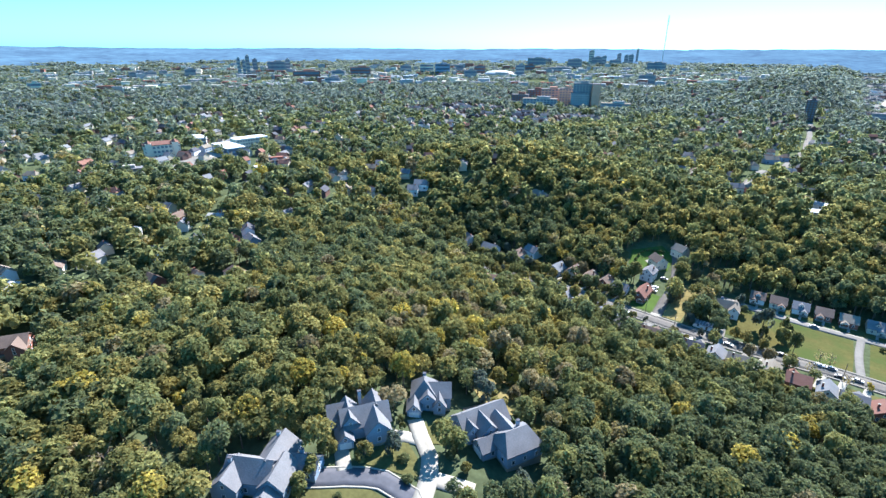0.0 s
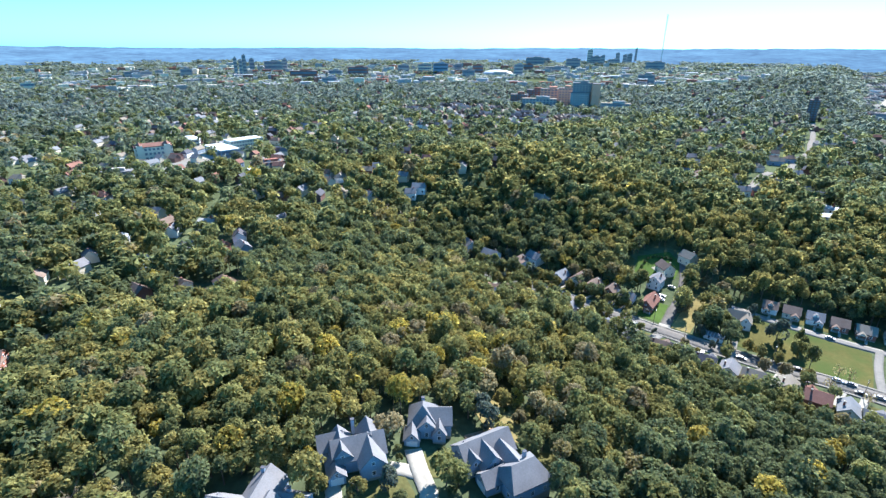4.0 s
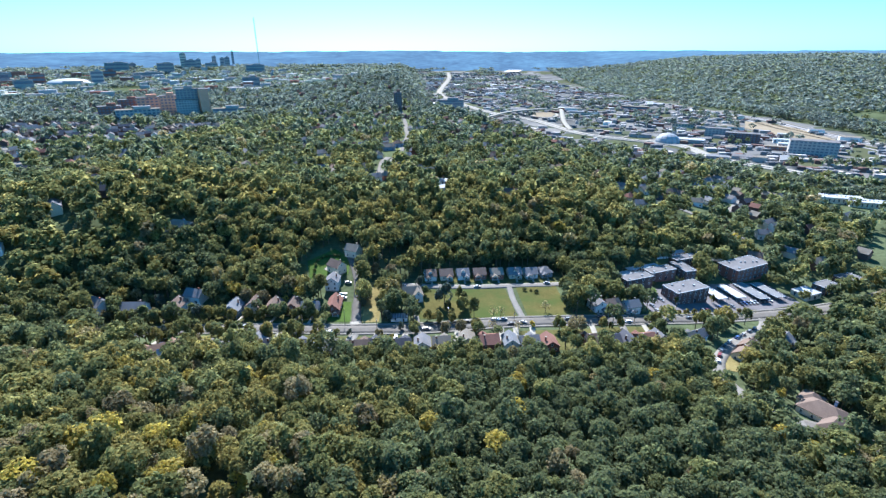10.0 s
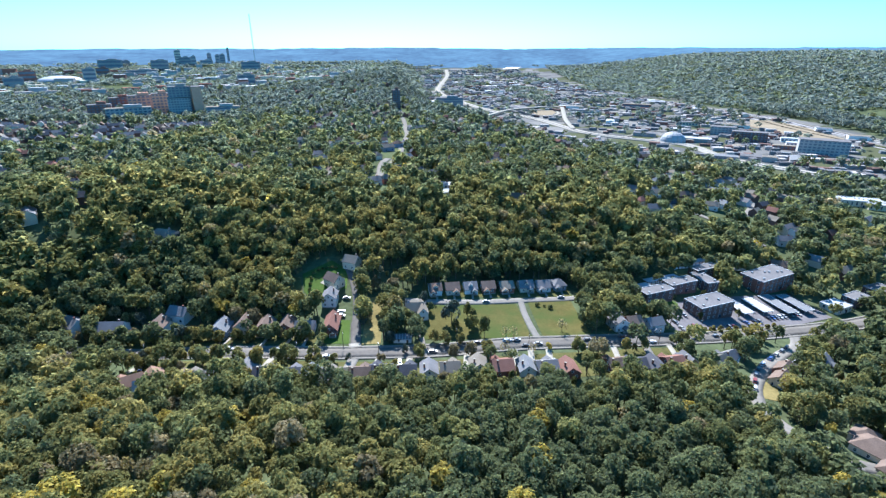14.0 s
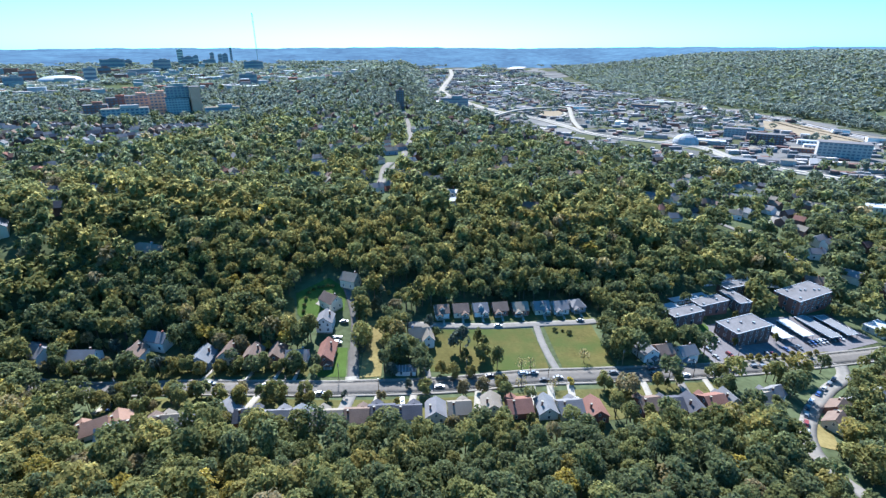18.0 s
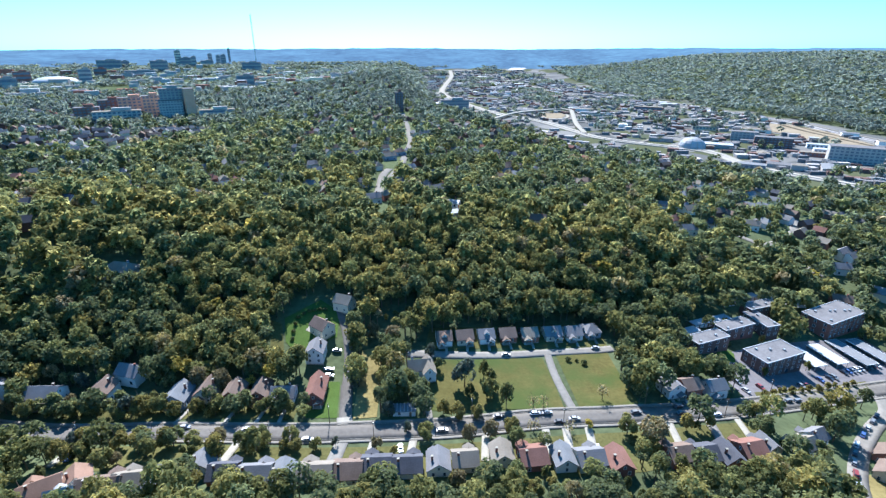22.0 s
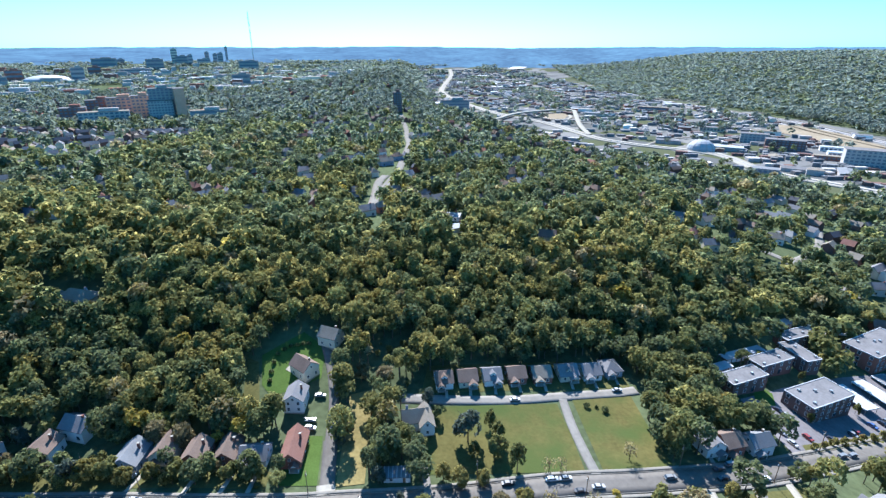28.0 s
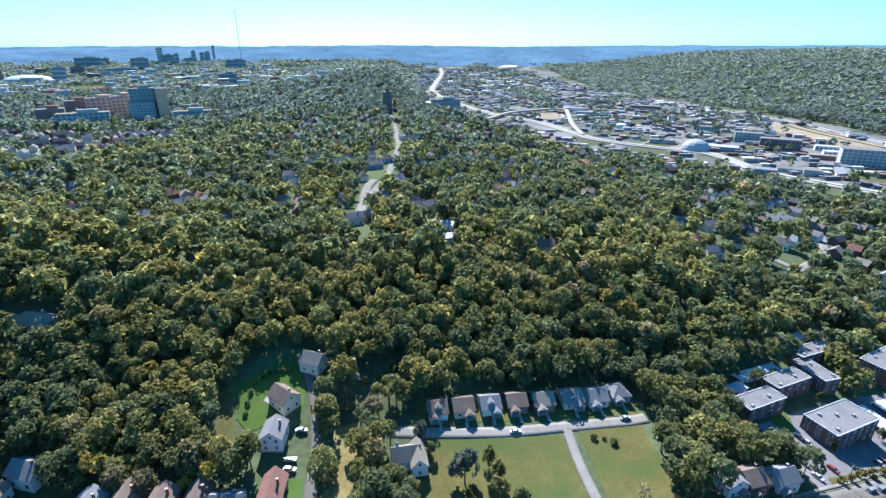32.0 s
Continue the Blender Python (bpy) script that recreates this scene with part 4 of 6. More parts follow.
for x, y, w, d, wm, rm, st in ((89, 131, 8, 10, WHITE, R_SLATE, "front"), (97.5, 132, 8, 9, BRICK, R_BROWN, "side"), (110, 134, 9, 8, WHITE, R_BLUE, "side")):
    cottage(x, y, 14, w, d, 5.0, 2.8, wm, rm, "%s two-storey house with a %s roof by the street" % (WN[wm], RN[rm]), st, dormer=st == "front", wood=6.5)
hipped = manor(162, 40.5, -55, [(0, 0, 0, 17, 12, 3.6, 3.2, 0.9), (6, -7, 90, 11, 8, 3.4, 2.6, 0.8), (-7, 5, 90, 9, 8, 3.2, 2.5, 0.9)], "wide brown hip-roofed house with a paved forecourt", [(2, 4, 8)], CREAM, R_BROWN)
for x, y, w, d, wm, rm, a in ((164, 101, 9, 8, BRICK, R_BROWN, 40), (155, 90, 9, 8, CREAM, R_BROWN, 40), (180, 110, 8, 8, WHITE, R_SLATE, 40), (193, 115, 9, 8, WHITE, R_BLUE, 40)):
    cottage(x, y, a, w, d, 3.6, 3.0, wm, rm, "%s house with a %s roof by the winding road" % (WN[wm], RN[rm]), wood=6)


# ---- flats, carports ----
def flats(x, y, turn, w, d, h, label, wall_mat=None, roof_mat=None, floors=3, units=True, category="apartment building"):
    """A flat-roofed block with a parapet, window rows and roof vents."""
    e = new("apartment_building")
    e.matrix_basis = pose(x, y, ground(x, y), 0, 0, turn)
    tagged(e, label, category, "flat-roofed blocks")
    part("wall", box(w, d, h + 2.5, -2.5), wall_mat or DARKBRICK, e)
    part("roof", box(w - 0.5, d - 0.5, 0.12, h - 0.02), roof_mat or R_TAR, e)
    bm = bmesh.new()
    for sx, sy, ww, dd in ((0, -1, w + 0.3, 0.4), (0, 1, w + 0.3, 0.4), (-1, 0, 0.4, d - 0.5), (1, 0, 0.4, d - 0.5)):
        box(ww, dd, 0.4, h - 0.05, sx * (w / 2 - 0.05), sy * (d / 2 - 0.05), bm)
    part("parapet", bm, R_PALE, e, "pale metal roof edge")
    fh = h / floors
    for k in range(floors):
        for side, length, off in ((0, w, d / 2), (180, w, d / 2), (90, d, w / 2), (270, d, w / 2)):
            n = max(1, int(length // 4.5))
            for i in range(n):
                t = (i + 0.5) / n * length - length / 2
                lx, ly = {0: (t, -off), 180: (t, off), 90: (off, t), 270: (-off, t)}[side]
                window(e, lx, ly, k * fh + fh * 0.32, side, 1.5, fh * 0.5)
    if units:
        for i in range(max(2, int(w * d // 90))):
            px, py = (((i * 37) % 10) / 10 - 0.45) * w * 0.8, (((i * 53) % 10) / 10 - 0.45) * d * 0.7
            part("roof_vent", box(1.2, 1.0, 0.9, h + 0.1, px, py), STEEL, e)
    part("door", box(1.8, 0.14, 2.3, 0, w * 0.1, -d / 2 - 0.04), GLASS, e)
    clear(x - w * 0.3 * math.cos(radians(turn)), y - w * 0.3 * math.sin(radians(turn)), x + w * 0.3 * math.cos(radians(turn)), y + w * 0.3 * math.sin(radians(turn)), d / 2 + 4)
    return e


DB = "dark brick flat-roofed apartment block "
flats(159, 169.5, 22, 27, 14, 9.2, DB + "above the parking lot", floors=3)
flats(128, 177.5, 22, 22, 9, 7.0, DB + "beside the wood", floors=2)
flats(151, 194.5, 22, 22, 9, 7.0, DB + "with a grey roof", floors=2)
flats(172, 204, 105, 18, 9, 7.0, DB + "set across the yard", floors=2)
flats(179, 219, 20, 21, 8, 7.0, DB + "at the back of the yard", floors=2)
flats(224, 217, 26, 36, 17, 10.0, "large red-brick apartment block with roof units", BRICK, R_TAR, 3)


def carport(x, y, turn, w, d, mat, label):
    e = new("carport")
    e.matrix_basis = pose(x, y, ground(x, y), 0, 0, turn)
    tagged(e, label, "carport", "carports")
    part("roof", box(w, d, 0.28, 2.7), mat, e)
    bm = bmesh.new()
    for sx in (-1, 1):
        box(0.12, d + 0.1, 0.45, 2.6, sx * w / 2, 0, bm)
    for sy in (-1, 1):
        box(w, 0.12, 0.45, 2.6, 0, sy * d / 2, bm)
    part("fascia", bm, TRIM, e)
    part("back_wall", box(w, 0.2, 3.6, -1.0, 0, d / 2 - 0.3), DARKBRICK, e)
    for i in range(5):
        for sx in (-1, 1):
            part("post", box(0.16, 0.16, 3.7, -1.0, sx * (w / 2 - 0.3), (i / 4 - 0.5) * (d - 0.6)), STEEL, e)
    return e


for x, y, w, d, mat in ((184, 178.5, 7.5, 18, R_PALE), (199, 183.5, 7.5, 19, R_PALE), (215, 187.5, 8, 25, R_BLUE), (229, 191, 7.5, 23, R_BLUE)):
    carport(x, y, 14, w, d, mat, "long %s carport with posts" % ("white-roofed" if mat is R_PALE else "blue-grey-roofed"))
flats(256, 190, 24, 15, 12, 4.0, "low building with a white flat roof", CREAM, R_PALE, 1)
flats(276, 199, 24, 16, 10, 5.5, "low building with a grey flat roof", DARKBRICK, R_TAR, 2)
flats(300, 210, 20, 16, 12, 5.5, "dark low block with a tar roof", DARKBRICK, R_TAR, 2)
for x, y in ((452, 434), (476, 416)):
    clear(x, y, x - 60, y - 66, 13)
    flats(x, y, -18, 46, 18, 7, "long white-roofed shed on the slope", CREAM, R_PALE, 1, category="shed")


def garage(x, y, turn, w, label):
    """A low row of garages: walls, flat roof, a door for each bay."""
    e = new("garage")
    e.matrix_basis = pose(x, y, ground(x, y), 0, 0, turn)
    tagged(e, label, "garage", "low garages behind the flats")
    part("wall", box(w, 5, 4.6, -2), DARKBRICK, e)
    part("roof", box(w + 0.5, 5.6, 0.2, 2.6), R_PALE, e)
    n = int(w // 3.2)
    for i in range(n):
        part("garage_door", box(2.5, 0.1, 2.1, 0, (i + 0.5) / n * w - w / 2, -2.54), TRIM, e)
    clear(x - w * 0.45 * math.cos(radians(turn)), y - w * 0.45 * math.sin(radians(turn)), x + w * 0.45 * math.cos(radians(turn)), y + w * 0.45 * math.sin(radians(turn)), 5)


garage(141, 201, 20, 26, "low garage row with a pale flat roof")
garage(122, 187, 22, 13, "short garage row with a pale flat roof")
garage(172, 229, 23, 30, "long low garage row below the wood")
patch("patio", [(196, 232), (228, 236), (232, 250), (200, 248)], CONCRETE, 0.3, "pale paved terrace round a small pool", "patio", wood=1)
patch("water", [(204, 236.5), (217, 240), (215, 245.5), (203, 242)], POOL, 0.36, "dark green water of a small pool", "pool")


# ---- cars ----
def car_model(paint, i):
    e = new("car")
    bm = box(1.76, 4.5, 0.62, 0.32)
    bmesh.ops.bevel(bm, geom=bm.edges[:], offset=0.14, segments=2, affect="EDGES")
    part("body", bm, paint, e)
    a, b, z0, z1 = 0.78, 0.66, 0.9, 1.45
    fy, ry = (1.0, 2.05) if i % 2 else (0.9, 1.55)
    cab = prism(bmesh.new(), [(-a, -fy - 0.35, z0), (a, -fy - 0.35, z0), (a, ry, z0), (-a, ry, z0), (-b, -fy + 0.35, z1), (b, -fy + 0.35, z1), (b, ry - 0.45, z1), (-b, ry - 0.45, z1)],
                [(0, 1, 5, 4), (1, 2, 6, 5), (2, 3, 7, 6), (3, 0, 4, 7), (4, 5, 6, 7)])
    part("cabin", cab, GLASS, e, "dark glazed cabin")
    bm = box(2 * b - 0.02, fy + ry - 0.85, 0.06, z1 - 0.01, 0, (ry - fy) / 2 - 0.05)
    part("car_roof", bm, paint, e)
    for sx in (-1, 1):
        for wy in (-1.35, 1.38):
            bm = bmesh.new()
            bmesh.ops.create_cone(bm, cap_ends=True, segments=12, radius1=0.33, radius2=0.33, depth=0.22, matrix=Matrix.Translation((sx * 0.8, wy, 0.33)) @ Matrix.Rotation(radians(90), 4, "Y"))
            wh = part("wheel", bm, TYRE, e)
            bm = bmesh.new()
            bmesh.ops.create_cone(bm, cap_ends=True, segments=8, radius1=0.19, radius2=0.19, depth=0.02, matrix=Matrix.Translation((sx * 0.92, wy, 0.33)) @ Matrix.Rotation(radians(90), 4, "Y"))
            part("rim", bm, STEEL, wh)
        part("headlight", box(0.34, 0.06, 0.14, 0.62, sx * 0.62, -2.24), TRIM, e)
        part("tail_light", box(0.3, 0.06, 0.16, 0.66, sx * 0.62, 2.24), PAINTS[3], e)
    return e


CARS = [car_model(p, i) for i, p in enumerate(PAINTS)]
CAR_USED = [False] * len(CARS)
CAR_LABEL = ["white car parked on the asphalt", "silver car parked on the asphalt", "black car parked on the asphalt", "dark red car parked on the asphalt", "dark blue car parked on the asphalt", "grey car parked on the asphalt"]


def car(x, y, turn, k):
    m = pose(x, y, ground(x, y) + 0.33, 0, 0, turn)
    if CAR_USED[k]:
        ob = clone(CARS[k], m)
    else:
        ob, CAR_USED[k] = CARS[k], True
        ob.matrix_basis = m
    tagged(ob, CAR_LABEL[k], "car", "parked cars")


for x, y, a, k in ((26.2, 111.8, 97, 1), (31, 112.2, 97, 0), (10.7, 110, 97, 2), (18.1, 153.6, 95, 0), (64.5, 163.4, 100, 0), (88, 119.4, 105, 2), (103, 116.4, 107, 1), (132, 128.4, 110, 2), (148, 137.2, 112, 5),
                   (-64, 150, 90, 0), (-64, 133, 85, 1), (94, 122.6, 105, 5), (138, 163.4, 25, 2), (140, 160.4, 25, 0), (129.6, 140.4, 20, 0), (140, 146.2, 20, 3), (151.5, 147.4, 20, 2), (165, 153.2, 20, 5),
                   (168, 154.6, 20, 3), (180, 161, 20, 4), (186.6, 163.4, 20, 2), (190, 164.8, 20, 5), (129, 147.4, 25, 5), (-127.5, 97.2, 92, 2), (-112, 97.6, 91, 0), (-87, 96.6, 90, 0), (41.5, 108.6, 95, 0),
                   (35, 106.8, 95, 2), (68, 113.6, 99, 5), (87.5, 115, 104, 2), (-27.4, 90.6, 10, 1), (-62.8, 92.6, 90, 0), (153.4, 138.6, 112, 5), (-147, 82, 20, 4), (120, 122.6, 109, 1), (-12, 101.6, 96, 5), (46.6, 92, 5, 1)):
    car(x, y, a, k)
for i, (x, y, a) in enumerate(((187, 133.4, 133), (181, 128.4, 133), (174, 122.4, 133), (167, 116.5, 135), (158, 108.8, 137), (152.5, 102.8, 140), (147.2, 96.4, 142), (142.6, 89.8, 147), (138.4, 82.8, 155))):
    car(x, y, a, (2, 5, 0, 4, 1, 2, 5, 3, 1)[i])
for i in range(9):
    car(196 + i * 3.1 + 3, 166.6 + i * 1.15 + 3.4, 22, (2, 4, 5, 1, 0, 2, 5, 3, 1)[i])
boat = tagged(new("boat"), "small white motor boat on a trailer", "boat")
boat.matrix_basis = pose(-65, 137, ground(-65, 137) + 0.3, 0, 0, 85)
part("hull", prism(bmesh.new(), [(-0.9, -2.5, 1.2), (0.9, -2.5, 1.2), (0, 3.0, 1.4), (-0.6, -2.5, 0.4), (0.6, -2.5, 0.4), (0, 2.0, 0.5)], [(0, 1, 4, 3), (1, 2, 5, 4), (2, 0, 3, 5), (3, 4, 5), (2, 1, 0)]), PAINTS[0], boat)
part("trailer", box(1.5, 4.6, 0.15, 0.22), STEEL, boat)
part("wheel", tube(0.3, 0.3, 0.2, 0, 0.8, -0.5), TYRE, boat)
part("wheel", tube(0.3, 0.3, 0.2, 0, -0.8, -0.5), TYRE, boat)


# ---- utility poles ----
def utility_pole():
    e = new("utility_pole")
    part("pole", tube(0.16, 0.11, 10.5, -0.5, seg=8), WOODY, e)
    part("crossarm", box(2.4, 0.12, 0.14, 9.2), WOODY, e)
    for k in (-1, 0, 1):
        part("insulator", tube(0.05, 0.05, 0.2, 9.34, k, seg=6), GLASS, e)
    part("transformer", tube(0.25, 0.25, 0.8, 7.8, 0.35, seg=8), STEEL, e)
    return tagged(e, "weathered wooden utility pole with a crossarm", "utility pole", "poles along the street")


pole = utility_pole()
for i, px in enumerate((-150, -112, -76, -57, -38, 0, 36, 74, 106, 140, 172)):
    py = float(np.interp(px, [p[0] for p in MAIN], [p[1] for p in MAIN])) + (5.6 if i % 2 else -5.6)
    m = pose(px, py, ground(px, py), 0, 0, 95)
    if i:
        clone(pole, m)
    else:
        pole.matrix_basis = m

# ---- single trees and shrubs ----
tr = np.random.default_rng(4)


def tree_model(r, h, tint, n=700, size=0.135, bare=False, shrub=False):
    """A tree with a tapered trunk, limbs and a crown of leaf clumps."""
    e = new("shrub" if shrub else "tree")
    bm = tube(0.055 * r, 0.028 * r, h * 0.62, -0.4, seg=7)
    limbs = 14 if bare else 6
    for i in range(limbs):
        a, up = i * 2.399, h * (0.30 + 0.42 * i / limbs)
        tip = Vector((math.cos(a) * r * 0.75, math.sin(a) * r * 0.75, up + h * (0.16 + 0.1 * (i % 3))))
        start = Vector((0, 0, up))
        d = tip - start
        q = Vector((0, 0, 1)).rotation_difference(d).to_matrix().to_4x4()
        bmesh.ops.create_cone(bm, cap_ends=False, segments=5, radius1=0.022 * r, radius2=0.006 * r, depth=d.length, matrix=Matrix.Translation((start + tip) / 2) @ q)
    part("trunk", bm, BARK, e)
    q = crown_shape(tr, n if not bare else n // 8, size, lobes=13)
    tall = h * 0.54
    q[..., :2] *= r
    q[..., 2] = q[..., 2] * tall + h - tall * 1.02
    me = fast_mesh("crown", q.reshape(-1, 3), np.arange(len(q) * 3).reshape(-1, 3), LEAF, np.full(len(q) * 3, tint))
    part("crown", me, None, e)
    return e


TREES = {}


def tree(x, y, kind, s=1.0, group="street trees"):
    spec = {"oak": (5.2, 12.5, 0.22), "maple": (4.6, 11.5, 0.45), "olive": (4.4, 11, 0.66), "gold": (3.9, 10.5, 0.82), "russet": (4.6, 11.5, 0.95), "dark": (4.2, 12, 0.06),
            "slim": (2.6, 10, 0.3), "bare": (3.2, 9.5, 0.93), "bush": (1.6, 2.6, 0.2), "scrub": (2.3, 3.6, 0.58), "lime": (4.0, 10, 0.72)}[kind]
    words = {"oak": "broad green tree with a dense crown", "maple": "mid-green leafy tree with a rounded crown", "olive": "olive-green tree turning in autumn", "gold": "golden-yellow autumn tree with a full crown",
             "russet": "tree with brownish faded autumn leaves", "dark": "dark green tree with a full crown", "slim": "slender young green tree", "bare": "nearly bare tree with few brown leaves",
             "bush": "low rounded green shrub on grass", "scrub": "olive-brown scrub bush in a clearing", "lime": "yellow-green leafy tree with a loose crown"}[kind]
    m = pose(x, y, ground(x, y), 0, 0, (x * 77 + y * 31) % 360) @ Matrix.Diagonal((s, s, s * (0.92 + 0.16 * ((x * 13) % 1)), 1))
    variant = (kind, int(abs(x * 3 + y)) % 2)
    if variant in TREES:
        ob = clone(TREES[variant], m)
    else:
        ob = TREES[variant] = tree_model(*spec, bare=kind == "bare", shrub=kind in ("bush", "scrub"))
        ob.matrix_basis = m
    tagged(ob, words, "shrub" if kind in ("bush", "scrub") else "tree", group)


for x, y, kind, s in ((-2.6, 130, "dark", 1.4), (-0.6, 122.4, "slim", 0.9), (-6.3, 109.5, "olive", 0.85), (2, 110.5, "olive", 0.7), (8.3, 123, "maple", 0.9), (14.5, 115.5, "slim", 1.4), (6.3, 137.3, "slim", 1.0), (9, 131, "slim", 1.1),
                      (25.7, 115, "bare", 0.95), (29.9, 115.4, "bare", 0.8), (56.4, 122, "bare", 1.0), (48.2, 151.7, "bush", 1.0), (55.2, 149.2, "bush", 1.1), (52.3, 151.5, "bush", 0.6), (-51, 126.5, "dark", 0.85), (-49, 131, "russet", 0.7),
                      (-56.5, 162, "lime", 0.6), (-48.7, 178.5, "gold", 0.7), (-38.3, 139, "maple", 0.9), (-35, 131, "slim", 1.1), (-34.5, 124.2, "slim", 1.1), (-33, 116, "slim", 1.2), (-34.3, 109.7, "dark", 0.7), (-26, 124.9, "maple", 0.8),
                      (-20.6, 126, "maple", 0.7), (-18.4, 148, "dark", 0.8), (-15.5, 142, "oak", 0.6), (-11.7, 112, "olive", 0.7), (-90.8, 80, "lime", 1.15), (-119.7, 105, "olive", 0.75), (-117, 81, "maple", 0.9), (-93.4, 109.3, "oak", 0.8),
                      (-68, 90.5, "maple", 0.8), (-18, 97, "maple", 0.85), (-1.5, 96.5, "russet", 0.75), (-36.5, 90.5, "russet", 0.55), (-51.7, 90.5, "dark", 0.4), (85.5, 106, "lime", 0.8), (95.2, 108.5, "maple", 0.7), (117, 119, "oak", 0.8),
                      (60.3, 101, "maple", 0.9), (-166, 108.5, "oak", 0.9), (-134.6, 107.5, "olive", 1.0), (-79.7, 92, "oak", 0.6), (-129, 75.6, "maple", 0.9), (71.8, 102, "maple", 0.75), (116.7, 108, "oak", 0.9), (15, 101, "olive", 0.85), (7, 99, "russet", 0.8),
                      (24, 101.5, "bare", 0.9), (38, 102, "bare", 0.8), (46, 104, "gold", 0.5), (-26, 101, "dark", 0.5), (-142, 106, "maple", 0.8), (-105, 106, "olive", 0.7), (-108, 122, "russet", 0.9), (-96, 124, "gold", 0.7), (-118, 124, "russet", 1.1),
                      (75, 126, "oak", 1.0), (78, 136, "maple", 1.1), (84, 142, "oak", 1.0), (92, 148, "dark", 1.0), (104, 145, "maple", 0.7), (110, 150, "oak", 0.6), (116, 156, "maple", 0.55), (80, 152, "olive", 1.0), (90, 160, "oak", 1.1), (100, 163, "oak", 0.9),
                      (150, 201, "maple", 0.6), (166, 190, "slim", 0.7), (184, 201, "lime", 1.1), (192, 204, "maple", 0.8), (137, 186, "bush", 1.4), (143, 183, "bush", 1.3), (149, 158.5, "slim", 0.7), (178, 169, "slim", 0.75), (236, 205, "maple", 0.9),
                      (150, 70, "lime", 0.9), (160, 84, "maple", 0.8), (143, 60, "oak", 0.9), (128, 88, "maple", 0.9), (120, 78, "oak", 0.9), (135, 98, "oak", 0.7), (150, 116, "oak", 0.8), (163, 126, "maple", 0.8), (178, 140, "maple", 0.7)):
    tree(x, y, kind, s)
for x, y, kind, s in ((-65, -96.5, "olive", 0.72), (-73.5, -103.5, "olive", 0.75), (-61.5, -88.5, "dark", 0.75), (-70.5, -110.5, "maple", 0.7), (-48.6, -76, "bush", 1.1), (-42, -76.5, "olive", 0.42), (-34.6, -85.7, "lime", 0.8), (-26.5, -70, "dark", 0.8), (-68, -116, "maple", 0.75),
                      (-88, -106, "olive", 0.85), (-84, -99, "gold", 0.6), (-90, -80, "olive", 1.0), (-60, -110, "bush", 1.0), (-51, -92, "bush", 1.2), (-57, -88, "bush", 1.3), (-55, -67, "bush", 1.0), (-58, -64, "bush", 0.9), (-61, -66.5, "bush", 0.8),
                      (-50, -71, "bush", 1.0), (-70, -77, "bush", 0.9), (-66, -80, "slim", 0.5), (-58, -48, "dark", 1.15), (-63, -45, "dark", 1.05), (-47, -38, "olive", 0.7), (-53, -36, "russet", 0.6), (-43, -33, "olive", 0.6),
                      (-50.5, -22, "gold", 1.05), (-47, -25, "gold", 0.8), (-62, -33, "lime", 0.95), (-60, -28, "gold", 0.8), (-30, -18, "gold", 0.7), (-78, -38, "gold", 0.9), (-85, -44, "olive", 1.0), (-90, -60, "gold", 0.9), (-98, -70, "olive", 1.0),
                      (-104, -52, "gold", 0.95), (-203, -137, "bare", 1.5), (-112, -150, "bare", 1.5), (-104, -141, "bare", 1.3), (-141, -78, "gold", 1.1), (-75, -15, "lime", 1.1), (-77, -17, "gold", 0.9), (-97, -71, "gold", 1.0), (-99, -93, "gold", 0.9), (-106, -101, "olive", 0.9), (-94, -113, "lime", 0.9)):
    tree(x, y, kind, s, "garden trees round the cul-de-sac")
clear(128, 138, 130, 164, 5)
for i in range(11):
    vx = 138 + 5.8 * i
    tree(vx, 139.6 + (vx - 138) * 0.335 + (i % 3) * 0.4, ("olive", "lime", "olive")[i % 3], 0.36 + 0.03 * (i % 4), "small trees on the verge of the lot")
for vx, vy, kind, sz in ((-111, 87.5, "oak", 0.85), (-102, 86.5, "maple", 0.8), (-94, 88.5, "russet", 0.75), (-84, 86.5, "oak", 0.75), (-76, 88, "maple", 0.7), (-66, 87, "olive", 0.65), (-58, 88, "maple", 0.55), (-122, 88, "maple", 0.9), (-133, 88, "oak", 0.9),
                         (-146, 90, "olive", 0.9), (-112, 107.5, "olive", 0.75), (-104, 108.5, "maple", 0.8), (-95, 107.5, "oak", 0.75), (-86, 108.5, "maple", 0.7), (-79, 107, "slim", 0.9), (-128, 108.5, "maple", 0.95), (-146, 109, "oak", 1.0), (-158, 109, "maple", 0.9), (-174, 109, "oak", 1.0)):
    tree(vx, vy, kind, sz)
for hx, hy in ((-88, 171), (-86, 174), (-83.5, 176), (-81, 177), (-78.5, 178), (-76, 178.6), (-88.5, 166), (-88, 161), (-87, 156)):
    tree(hx, hy, "bush", 0.8, "hedge behind the tan house")
for i in range(46):
    bx, by = float(tr.uniform(-70, -45)), float(tr.uniform(-49, -27))
    if not free_spot(bx, by):
        tree(bx, by, ("scrub", "bush", "scrub")[i % 3], 0.5 + 0.6 * float(tr.random()), "scrub in the clearing")
